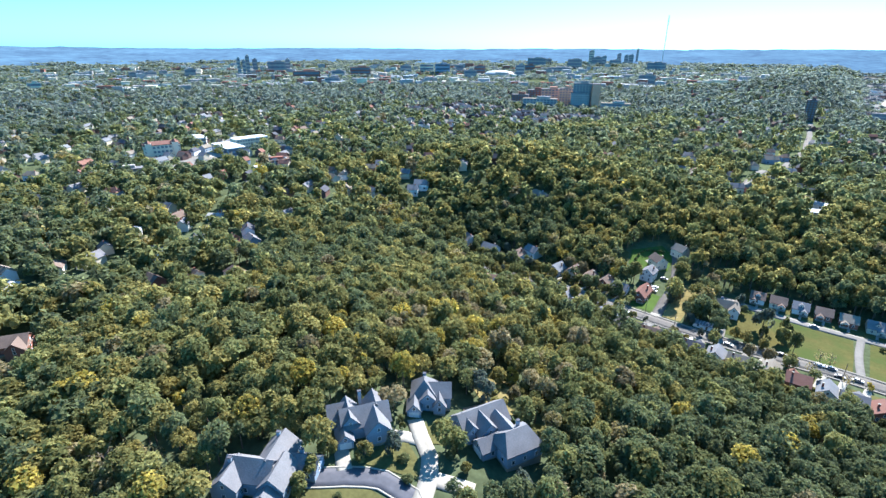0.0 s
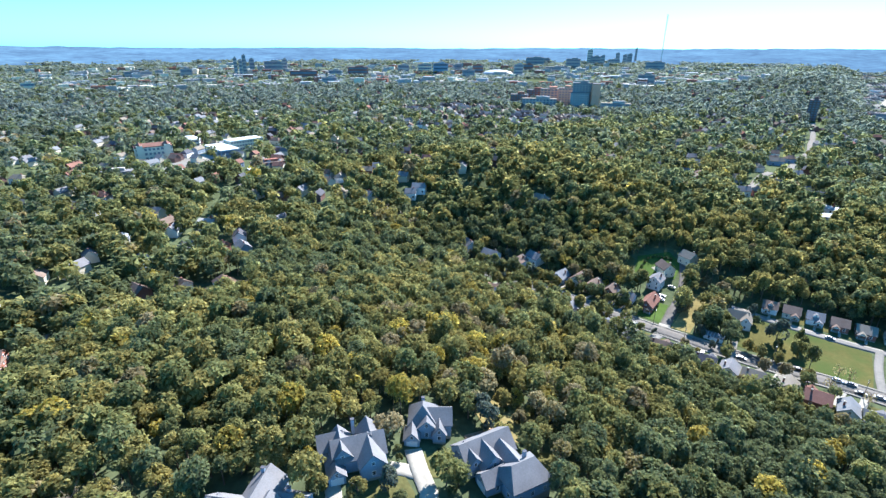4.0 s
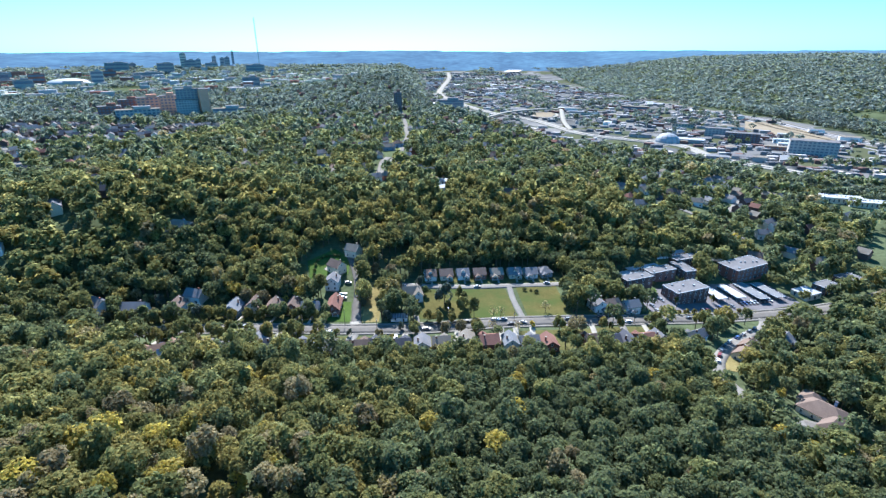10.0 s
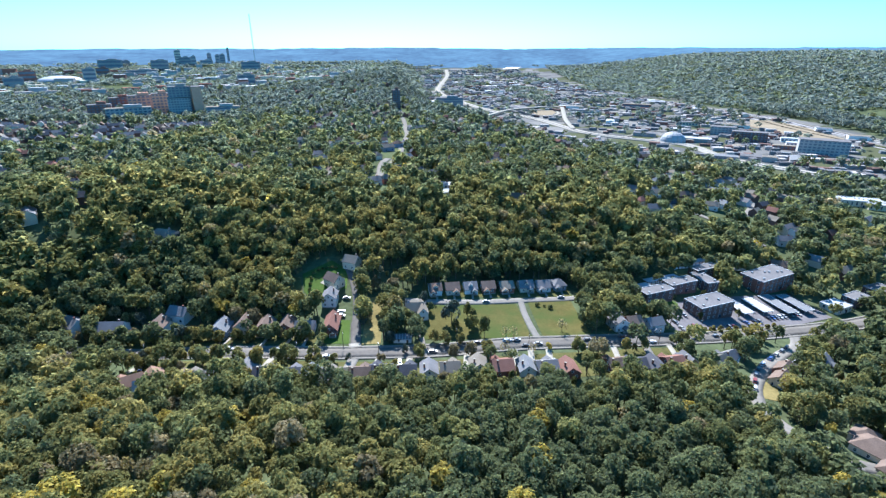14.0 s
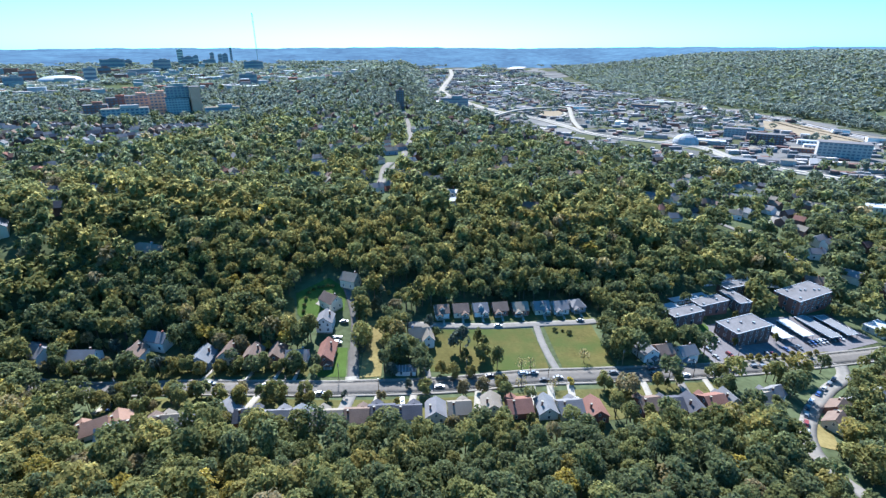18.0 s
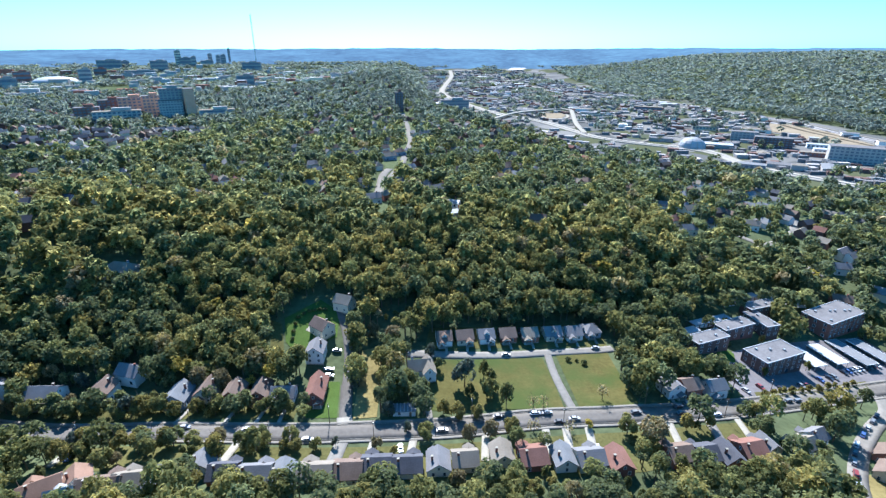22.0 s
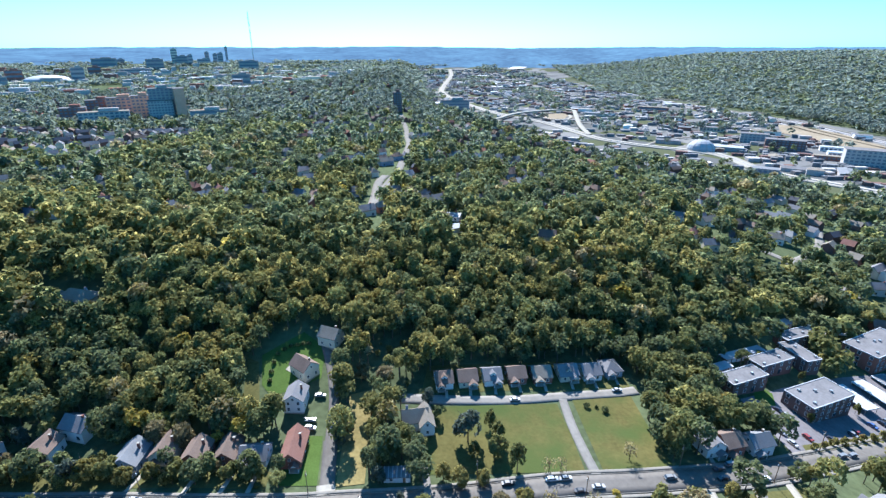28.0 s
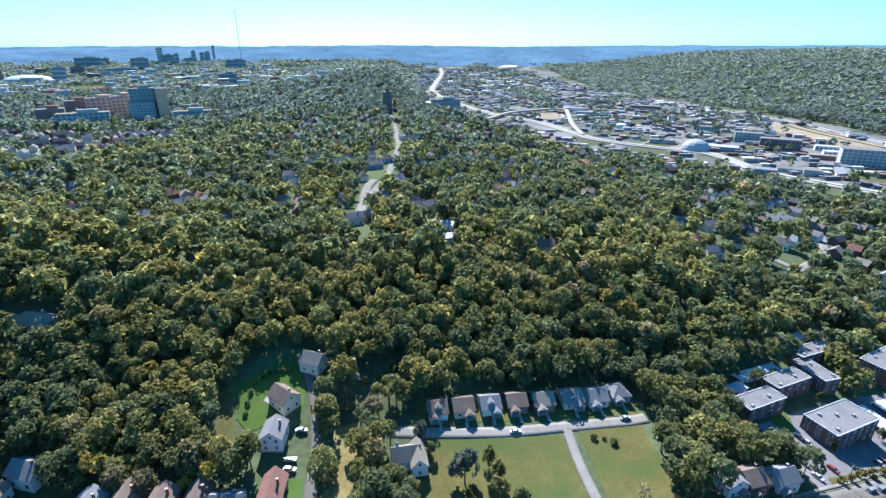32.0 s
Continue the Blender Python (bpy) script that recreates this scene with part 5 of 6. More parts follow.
for poly, cnt in ((((-180, 100), (-72, 116)), 26), (((-150, 66), (60, 92)), 34), (((60, 84), (130, 108)), 18), (((-50, 158), (-24, 190)), 14), (((130, 64), (200, 140)), 24)):
    (ax, ay), (bx, by) = poly
    px, py = tr.uniform(ax, bx, 3 * cnt), tr.uniform(ay, by, 3 * cnt)
    keep = np.where(free_of(px, py))[0][:cnt]
    for i in keep:
        tree(float(px[i]), float(py[i]), ("slim", "maple", "olive", "slim", "lime", "russet", "slim", "bush", "bush")[int(px[i] * 7) % 9], 0.42 + 0.32 * ((px[i] * 3.7) % 1))
        clear(float(px[i]), float(py[i]), r=4)
for px, py, kind, sz in zip(tr.uniform(-205, -72, 60), np.tile([107.5, 85.5, 110.5, 80.5, 125.0], 12) + tr.uniform(-2, 2, 60), ("oak", "maple", "olive", "maple", "russet", "dark") * 10, tr.uniform(0.7, 1.05, 60)):
    if free_spot(float(px), float(py)):
        tree(float(px), float(py), kind, float(sz))
        clear(float(px), float(py), r=4)
for k in TREES.values():
    clear(k.location.x, k.location.y, r=3)

# ---- suburbs ----
hr = np.random.default_rng(8)
SUB = {}


FAR_HOUSES = []


def toward_path(x, y):
    """The way over the ground from a place to the middle of the flight."""
    d = Vector((-5 - x, -90 - y, 0))
    return d.normalized()


def suburb_house(x, y, turn, wm, rm, w=10.0, d=8.5, h=5.2, rise=3.2, hip=0.0, group="houses in the wooded suburb", r=6.0, far=False):
    q = toward_path(x, y)
    reach = (8 + 0.06 * math.hypot(x, y + 90)) * (0.6 if math.hypot(x, y) < 330 else 1.1)
    clear(x, y, x + q.x * reach, y + q.y * reach, min(r, 6.2) if r < 8 else 7.2)
    if far:
        FAR_HOUSES.append((x, y, turn, w, d, h, rise, rm))
        return
    key = (wm.name, rm.name, w, hip)
    m = pose(x, y, ground(x, y), 0, 0, turn)
    label = "%s house with a %s roof among suburban trees" % (WN[wm], RN[rm])
    if key in SUB:
        tagged(clone(SUB[key], m), label, "house", group)
    else:
        e = tagged(new("house"), label, "house", group)
        e.matrix_basis = m
        part("wall", gable_wall(w, d, h, rise, box(w - 0.1, d - 0.1, 4, -4)) if not hip else box(w, d, h + 4, -4), wm, e)
        part("roof", roof_mesh(w, d, h, rise, hip=hip), rm, e)
        part("chimney", box(0.8, 0.7, 3.2, h + 1), BRICK, e, m=pose(w * 0.25, 0, 0))
        for sx in (-0.28, 0.28):
            part("window", box(1.3, 0.12, 1.6, 1.0, sx * w, -d / 2), GLASS, e)
        SUB[key] = e


WALLS, ROOFS = (WHITE, CREAM, BRICK, WHITE, BLUEGREY), (R_SLATE, R_BROWN, R_TAN, R_DARK, R_SLATE, R_BLUE, R_RED)
for x, y, wm, rm in ((-270, 268, WHITE, R_DARK), (-283, 345, BRICK, R_RED), (-9.5, 312, WHITE, R_PALE), (-7, 289, WHITE, R_PALE), (-71, 324, WHITE, R_SLATE), (-137, 377, WHITE, R_BLUE), (-168, 403, WHITE, R_SLATE), (52, 283, CREAM, R_BROWN),
                     (184, 392, WHITE, R_SLATE), (182, 328, CREAM, R_SLATE), (106, 596, WHITE, R_BLUE), (-201, 310, CREAM, R_TAN), (-232, 394, BRICK, R_RED), (254, 364, WHITE, R_TAN), (302, 309, WHITE, R_BLUE), (280, 289, WHITE, R_SLATE), (248, 243, BRICK, R_BROWN),
                     (-239, -52, CREAM, R_TERRA), (-270, -87, BRICK, R_BROWN), (-260, -69, CREAM, R_BROWN), (-353, -12, WHITE, R_PALE), (-307, -10, WHITE, R_DARK), (-286, -18, BLUEGREY, R_SLATE), (-364, -67, WHITE, R_PALE), (-351, -38, WHITE, R_SLATE), (-314, -45, BLUEGREY, R_DARK),
                     (-347, -91, CREAM, R_SLATE), (-321, -145, WHITE, R_PALE), (-344, -144, WHITE, R_TAN), (-368, 109, CREAM, R_TAN), (-309, 107, WHITE, R_SLATE), (-334, -121, CREAM, R_BROWN), (-203, 118, WHITE, R_SLATE), (-152, 130, WHITE, R_SLATE)):
    suburb_house(x, y, hr.uniform(-40, 40), wm, rm, w=13.0 if rm in (R_PALE, R_RED, R_TERRA) else 11.0, h=3.4 if rm is R_PALE else 5.0, rise=1.6 if rm is R_PALE else 3.2, hip=0.8 if rm in (R_RED, R_TERRA) else 0.0, r=6.5)
made = 0
for zone, cnt, rr in (((-240, 330, 300, 640), 105, 5.5), ((-640, -240, -120, 480), 115, 5.5), ((230, 420, 230, 560), 30, 5.5), ((-760, -380, 520, 760), 210, 7), ((-1000, -500, -120, 620), 150, 6), ((-240, 330, 640, 900), 80, 6), ((-900, -100, 760, 1500), 110, 7), ((-1700, -800, 0, 1500), 220, 8)):
    x0, x1, y0, y1 = zone
    n = 0
    while n < cnt:
        x, y = hr.uniform(x0, x1), hr.uniform(y0, y1)
        if not free_spot(x, y) or valley(np.array(x), np.array(y)):
            n += 0.2
            continue
        dense = zone[0] == -760
        suburb_house(x, y, 30 + hr.uniform(-12, 12) + 90 * int(hr.integers(0, 2)), BRICK if dense else WALLS[int(hr.integers(0, 5))], (R_BROWN, R_SLATE, R_TAN, R_DARK)[int(hr.integers(0, 4))] if dense else ROOFS[int(hr.integers(0, 7))],
                     w=float((9.0, 12.0, 15.0)[int(hr.integers(0, 3))]), hip=float((0.0, 0.8)[int(hr.integers(0, 2))]), r=rr, far=made >= 140)
        n += 1
        made += 1
for rm in {f[7].name: f[7] for f in FAR_HOUSES}.values():
    bw, br = bmesh.new(), bmesh.new()
    for x, y, turn, w, d, h, rise, rmat in FAR_HOUSES:
        if rmat is rm:
            m = pose(x, y, ground(x, y), 0, 0, turn)
            for target, shape in ((bw, gable_wall(w, d, h, rise, box(w - 0.1, d - 0.1, 4, -4))), (br, roof_mesh(w, d, h, rise))):
                shape.transform(m)
                tmp = bpy.data.meshes.new("tmp")
                shape.to_mesh(tmp)
                shape.free()
                target.from_mesh(tmp)
                bpy.data.meshes.remove(tmp)
    e = tagged(new("far_houses"), "far houses with %s roofs among trees" % RN[rm], "houses", kind="stuff")
    part("walls", bw, CREAM if rm in (R_SLATE, R_BLUE, R_PALE) else DARKBRICK, e)
    part("roofs", br, rm, e)
# straight suburban street running to the edge of the valley
ribbon("road", [(-72, 405), (-66, 490), (-67, 560), (-69, 664), (-77, 730), (-87, 822), (-99, 900), (-112, 1000)], 8, LANE, 0.4, wood=6.5, step=12, label="straight pale suburban street between trees", category="road")
ribbon("road", [(-76, 470), (-79, 440), (-74, 380), (-70, 330)], 8, LANE, 0.4, wood=5, step=10, label="narrow pale suburban street between trees", category="road")
patch("parking_lot", [(-52, 440), (-38, 436), (-34, 460), (-48, 466)], LANE, 0.4, "pale parking lot among trees", "parking lot", wood=3)
patch("parking_lot", [(-2, 438), (12, 436), (14, 452), (0, 454)], LANE, 0.4, "small pale parking lot among trees", "parking lot", wood=3)
for a, b in (((-560, 160), (-300, -60)), ((-640, 560), (-380, 300)), ((205, 300), (330, 420)), ((260, 280), (225, 350))):
    ribbon("road", [a, ((a[0] + b[0]) / 2 + 12, (a[1] + b[1]) / 2 - 8), b], 7, LANE, 0.4, wood=3, step=10, label="suburban street between gardens", category="road")


# ---- large buildings in the distance ----
def block(x, y, turn, w, d, h, wm, label, rm=None, floors=0, bays=0, name="building", group="", category="building", glass=None, plant=True, sink=8):
    """A far block: walls, roof slab, a window band for each floor or a window for each bay, and a roof house."""
    e = tagged(new(name), label, category, group)
    e.matrix_basis = pose(x, y, ground(x, y), 0, 0, turn)
    part("wall", box(w, d, h + sink, -sink), wm, e)
    part("roof", box(w + 0.6, d + 0.6, 0.8, h), rm or R_TAR, e)
    if plant:
        part("roof_house", box(w * 0.4, d * 0.4, min(5, h * 0.15 + 1.5), h + 0.8, w * 0.1), wm, e)
    if floors:
        fh = h / floors
        shared = {}
        for k in range(floors):
            for side, length, off in ((0, w, d / 2), (90, d, w / 2)) if y < 1100 else ((0, w, d / 2),):
                n = bays if bays and side == 0 and y < 1100 and x > -800 else 1
                for i in range(n):
                    ww = length / n * (0.62 if n > 1 else 0.92)
                    key = (round(ww, 2), round(fh, 2))
                    if key not in shared:
                        bm = box(ww, 0.3, fh * 0.5, 0)
                        me = bpy.data.meshes.new("window")
                        bm.to_mesh(me)
                        bm.free()
                        me.materials.append(glass or FARGLASS)
                        shared[key] = me
                    t = (i + 0.5) / n * length - length / 2
                    q = {0: (t, -off), 90: (off, t), 270: (-off, t)}[side]
                    part("window", shared[key], None, e, m=pose(q[0], q[1], (k + 0.3) * fh, 0, 0, side))
    clear(x - w * 0.4 * math.cos(radians(turn)), y - w * 0.4 * math.sin(radians(turn)), x + w * 0.4 * math.cos(radians(turn)), y + w * 0.4 * math.sin(radians(turn)), d / 2 + 5)
    return e


PALE = material("pale_concrete_panels", (0.34, 0.31, 0.29), vary=0.1, grain=0.3)
ORANGE = material("orange_brick", (0.52, 0.28, 0.19), vary=0.15, grain=0.3)
FARGLASS = material("grey_blue_glass", (0.13, 0.14, 0.165), rough=0.55, vary=0.3, bump=0)
BLUEGLASS = material("blue_glass", (0.075, 0.1, 0.135), rough=0.55, vary=0.3, bump=0)
GREYCON = material("grey_concrete", (0.27, 0.25, 0.24), vary=0.15, grain=0.3)
HOSP = "hospital wing with rows of windows"
block(-539, 905, 30, 40, 26, 42, PALE, "pale hospital tower with upright window bands", floors=9, bays=8, name="hospital", group="hospital", plant=False)
block(-541, 916, 30, 40, 20, 62, GREYCON, "dark upper hospital tower with window bands", floors=13, bays=6, name="hospital", group="hospital")
block(-506, 914, 30, 17, 30, 62, ORANGE, "orange brick hospital tower slab", floors=0, name="hospital", group="hospital", plant=False)
block(-458, 916, 22, 62, 18, 22, PALE, "long " + HOSP, R_TAN, 4, name="hospital", group="hospital")
block(-608, 850, 30, 75, 20, 26, PALE, "blue glass " + HOSP, R_TAN, 5, 10, name="hospital", group="hospital", glass=BLUEGLASS)
block(-682, 878, 30, 40, 22, 26, BRICK, "brick " + HOSP, floors=5, bays=6, name="hospital", group="hospital")
block(-593, 940, 30, 34, 22, 46, ORANGE, "orange brick " + HOSP, floors=8, bays=5, name="hospital", group="hospital")
block(-655, 975, 30, 50, 22, 36, ORANGE, "stepped orange brick " + HOSP, floors=6, bays=6, name="hospital", group="hospital")
block(-705, 985, 30, 46, 20, 28, BRICK, "low brick " + HOSP, floors=5, bays=6, name="hospital", group="hospital")
block(-122, 1030, 10, 17, 16, 38, DARKBRICK, "dark slim tower block at the wood's edge", floors=9, bays=3)
block(-5, 1246, 4, 71, 18, 46, GREYCON, "long grey slab block with window rows", floors=7, bays=14)
block(-105, 1120, 8, 42, 14, 12, PALE, "low pale flat-roofed building in the distance", R_PALE, 3)
# school, church hall and white blocks
sch = block(-612, 42, 78, 38, 14, 15, CREAM, "long stone school with red roofs and towers", R_RED, 3, 9, name="school", category="school", plant=False)
for sx in (-1, 1):
    part("tower", box(6.5, 8, 17.5, 0, sx * 14, -4), CREAM, sch)
    part("tower_roof", tube(5.2, 0.3, 3.6, 17.5, sx * 14, -4, 4), R_RED, sch)
part("red_roof", roof_mesh(38, 14, 15.4, 3.6, hip=0.8), R_RED, sch)
block(-576, 105, -3, 48, 22, 9, BLUEGREY, "low hall with a wide white flat roof", R_WHITE, 2, 8, plant=False)
block(-593, 141, 90, 42, 19, 12, CREAM, "long cream building with window rows and a white roof", R_WHITE, 3, 12, plant=False)
hall = block(-667, 104, 62, 25, 16, 8, WHITE, "white hall with a pale hipped roof", R_PALE, 2, plant=False)
part("hip_roof", roof_mesh(25, 16, 8.2, 4.5, hip=0.9), R_WHITE, hall)
block(-536, -20, 68, 30, 11, 9, PALE, "grey apartment house with window rows", R_SLATE, 3, 6)
block(-476, 108, 74, 34, 14, 6, BRICK, "low brick building with a brown roof", R_BROWN, 1)
block(-466, 88, 74, 14, 8, 4, WHITE, "low white annex with a flat roof", R_WHITE, 1, plant=False)
block(-520, 66, 74, 36, 12, 5, BRICK, "long low building with a grey roof", R_SLATE, 1, plant=False)
block(-512, 22, 70, 22, 11, 5, CREAM, "low tan building with a white roof", R_WHITE, 1, plant=False)
patch("parking_lot", [(-596, 30), (-548, 14), (-538, 60), (-560, 84), (-594, 62)], LANE, 0.4, "pale parking lot beside the school", "parking lot", wood=2)
patch("parking_lot", [(-600, 66), (-566, 80), (-556, 92), (-604, 92)], CONCRETE, 0.4, "bright paved yard between halls", "parking lot", wood=2)
clear(-612, 42, -560, 46, 18)
clear(-576, 105, -530, 96, 14)
clear(-593, 141, -560, 132, 12)
clear(-667, 104, -640, 98, 9)
patch("patio", [(-304, 96), (-297, 92), (-292, 101), (-299, 106)], CONCRETE, 0.35, "bright concrete drive before the white house", "driveway", wood=2)
# downtown and university skyline
for x, y, w, h, mt in ((-1573, 2946, 32, 84, 1), (-1538, 2953, 62, 48, 3), (-1496, 2969, 26, 54, 0), (-1461, 3102, 24, 62, 3), (-1417, 3111, 24, 54, 0), (-1389, 3118, 30, 58, 3), (-1403, 3242, 14, 86, 3), (-1445, 3021, 70, 30, 0),
                      (-1846, 2746, 115, 40, 3), (-1836, 2865, 47, 28, 3), (-1503, 2614, 80, 52, 3), (-1061, 2694, 95, 46, 3), (-748, 1801, 60, 34, 3), (-1324, 1804, 40, 56, 0), (-1589, 1846, 52, 44, 2), (-1440, 1598, 54, 36, 3), (-1456, 2363, 130, 22, 0), (-1562, 2242, 50, 36, 2),
                      (-2283, 971, 14, 76, 0), (-2269, 988, 14, 66, 0), (-2261, 1003, 16, 86, 3), (-2425, 1124, 22, 64, 3), (-2368, 1206, 85, 54, 3), (-2414, 1297, 24, 60, 0), (-2403, 588, 70, 26, 3), (-2309, 604, 42, 30, 0), (-1935, 153, 34, 24, 1), (-1760, 1765, 72, 50, 4),
                      (-1869, 1764, 72, 44, 1), (-1873, 1057, 110, 34, 2), (-1895, 1230, 55, 30, 0), (-1870, 1337, 90, 42, 2), (-1933, 1677, 58, 40, 0), (-1762, 1897, 36, 40, 3), (-2291, 755, 44, 36, 3), (-1538, 945, 52, 26, 0)):
    tone = math.degrees(math.atan2(-x, y + 50))
    block(x, y, tone, w, max(16, w * 0.35), h, (PALE, CREAM, BRICK, GREYCON, BLUEGREY)[mt], "distant %s with window bands" % ("pale concrete tower", "tan tower block", "brick block", "grey tower block", "blue glass block")[mt],
          floors=max(2, int(h / 14)), bays=max(2, int(w / 12)), glass=BLUEGLASS if mt == 4 else None, group="distant skyline")
cr = np.random.default_rng(15)
for i in range(90):
    dd, aa = cr.uniform(1750, 3300), radians(cr.uniform(16, 76))
    x, y = -dd * math.sin(aa), dd * math.cos(aa) - 60
    w, h = cr.uniform(18, 60), cr.uniform(9, 26)
    block(x, y, math.degrees(aa) + cr.uniform(-20, 20), w, cr.uniform(14, 26), h, (PALE, BRICK, CREAM, GREYCON)[i % 4], "distant flat-roofed %s city building" % ("pale", "brick", "tan", "grey")[i % 4], R_PALE if i % 3 else R_TAR, plant=False, group="distant city blocks", sink=12)
for k, mt in enumerate((PALE, BRICK, R_PALE, GREYCON, CREAM)):
    bm = bmesh.new()
    for i in range(90):
        dd, aa = cr.uniform(1650, 3150), radians(cr.uniform(10, 84))
        x, y = -dd * math.sin(aa), dd * math.cos(aa) - 60
        w, dep, hh = cr.uniform(12, 46), cr.uniform(10, 22), cr.uniform(6, 20)
        box(w, dep, hh + 10, ground(x, y) - 10, x, y, bm, aa + cr.uniform(-0.4, 0.4))
        clear(x, y, x + math.sin(aa) * 30, y - math.cos(aa) * 30, w * 0.55 + 4)
    me = bpy.data.meshes.new("far_city")
    bm.to_mesh(me)
    bm.free()
    me.materials.append(mt)
    tagged(new("far_city", me), "far low city buildings in %s tones" % ("pale concrete", "brick red", "light grey", "dark grey", "tan")[k], "buildings", kind="stuff")
dome = tagged(new("arena"), "white shallow-domed arena in the distance", "arena")
dome.matrix_basis = pose(-1436, 1802, ground(-1436, 1802))
bm = tube(70, 70, 22, -8, seg=32)
part("wall", bm, PALE, dome)
bm = bmesh.new()
bmesh.ops.create_uvsphere(bm, u_segments=32, v_segments=12, radius=1, matrix=Matrix.Translation((0, 0, 14)) @ Matrix.Diagonal((68, 68, 16, 1)))
bmesh.ops.delete(bm, geom=[v for v in bm.verts if v.co.z < 13.9], context="VERTS")
part("dome", bm, R_PALE, dome)
clear(-1436, 1802, r=80)
mast = tagged(new("radio_mast"), "tall thin lattice radio mast", "mast")
mast.matrix_basis = pose(-1165, 3046, ground(-1165, 3046))
for k in range(14):
    bm = bmesh.new()
    for i in range(3):
        a = i * 2.094
        tube(0.7, 0.7, 20.5, 0, 2.6 * math.cos(a), 2.6 * math.sin(a), 4, bm)
        box(4.5, 0.6, 0.6, 10, 1.3 * math.cos(a + 1.05), 1.3 * math.sin(a + 1.05), bm, a + 1.05 + 1.57)
    part("mast_section", bm, STEEL, mast, m=pose(0, 0, 20.2 * k))

# ---- the valley: works, sheds, roads, rails ----
HIGHWAY = [(540, 560), (494, 621), (443, 700), (433, 820), (338, 899), (281, 962), (255, 1042), (207, 1191), (143, 1298), (84, 1425), (14, 1666), (-25, 1828), (-55, 2078), (-44, 2478), (-19, 2943), (-30, 3300)]
ribbon("highway", HIGHWAY, 24, CONCRETE, 1.2, wood=9, step=25, label="broad pale concrete highway through the valley", category="highway")
for hx, hy in HIGHWAY[1:10]:
    for k in (0.25, 0.75):
        clear(hx, hy, hx - hx * 0.07 * k, hy - (hy + 40) * 0.07 * k, 30)
ribbon("guard_wall", HIGHWAY, 1.6, GREYCON, 2.2, step=25, label="grey concrete median wall of the highway", category="wall")
ribbon("highway", [(-120, 1200), (-54, 1204), (15, 1205), (85, 1210), (151, 1306), (236, 1368), (300, 1400), (318, 1380), (307, 1307), (277, 1129), (268, 1010)], 11, CONCRETE, 2.0, wood=6, step=15, high=[1, 2, 3, 5, 7, 7, 6, 5, 4, 3, 1], label="curving concrete highway ramp", category="highway")
ribbon("highway", [(296, 1330), (290, 1280), (273, 1250), (240, 1240), (212, 1280), (203, 1350)], 8, CONCRETE, 1.6, wood=4, step=10, label="looping concrete slip road round a grass circle", category="highway")
patch("lawn", [(215, 1290), (240, 1250), (270, 1260), (292, 1320), (290, 1370), (225, 1350)], TANFIELD, 0.6, "dry grass inside the highway loop", wood=2)
BANK = [(830, 700), (813, 923), (807, 1047), (816, 1216), (783, 1303), (744, 1501), (707, 1615), (595, 1829), (427, 1997), (330, 2500), (250, 2940)]
for off in (0, 14, 34, 58):
    ribbon("railway", BANK, 6, GREYCON if off != 34 else PAVE, 0.8, offset=-off, wood=3, step=40, label="railway tracks on grey ballast", category="railway")
ribbon("road", [(x + 16, y) for x, y in BANK], 8, PAVE, 0.8, wood=4, step=40, label="pale road along the foot of the ridge", category="road")
for off in (0, 30, 64):
    ribbon("railway", [(779, 1640), (623, 1922), (438, 2294), (302, 2940)], 8, GREYCON if off else PAVE, 0.9, offset=off, wood=3, step=40, label="railway yard tracks on pale ballast", category="railway")
patch("field", [(740, 1166), (774, 1148), (795, 1047), (767, 875), (721, 822), (698, 863), (688, 973), (675, 1046)], TANFIELD, 0.8, "wide tan dirt field by the railway", "field", wood=2)
ribbon("road", [(443, 700), (520, 720), (600, 700), (720, 690)], 9, PAVE, 0.9, wood=3, step=20, label="pale works road on the valley floor", category="road")
ribbon("road", [(338, 899), (430, 980), (560, 1010), (690, 1090)], 8, PAVE, 0.9, wood=3, step=20, label="pale works road across the valley floor", category="road")
ribbon("road", [(300, 1400), (420, 1420), (560, 1446), (700, 1500)], 9, PAVE, 0.9, wood=3, step=20, label="pale works road towards the railway", category="road")
patch("water", [(330, 3300), (420, 3500), (520, 3520), (430, 3300)], R_PALE, 3.0, "bright strip of river far off", "water", wood=5)
silo = tagged(new("storage_dome"), "white ribbed storage dome in the valley", "dome")
silo.matrix_basis = pose(424, 860, ground(424, 860))
bm = bmesh.new()
bmesh.ops.create_uvsphere(bm, u_segments=24, v_segments=12, radius=1, matrix=Matrix.Diagonal((23, 23, 19, 1)))
bmesh.ops.delete(bm, geom=[v for v in bm.verts if v.co.z < -3], context="VERTS")
part("shell", bm, R_PALE, silo)
for i in range(12):
    bm = bmesh.new()
    pts = [(math.cos(a) * 23.2, 0, math.sin(a) * 19.2) for a in np.linspace(0, 1.5, 7)]
    for (x0, _, z0), (x1, _, z1) in zip(pts, pts[1:]):
        prism(bm, [(x0, -0.5, z0), (x0, 0.5, z0), (x1, 0.5, z1), (x1, -0.5, z1), (x0 - 0.6, 0, z0 - 0.4), (x1 - 0.6, 0, z1 - 0.4)], [(0, 1, 2, 3), (0, 3, 5, 4), (1, 4, 5, 2)])
    part("rib", bm, GREYCON, silo, m=pose(0, 0, 0, 0, 0, 30 * i))
clear(424, 860, r=28)
clear(424, 860, 395, 790, 16)
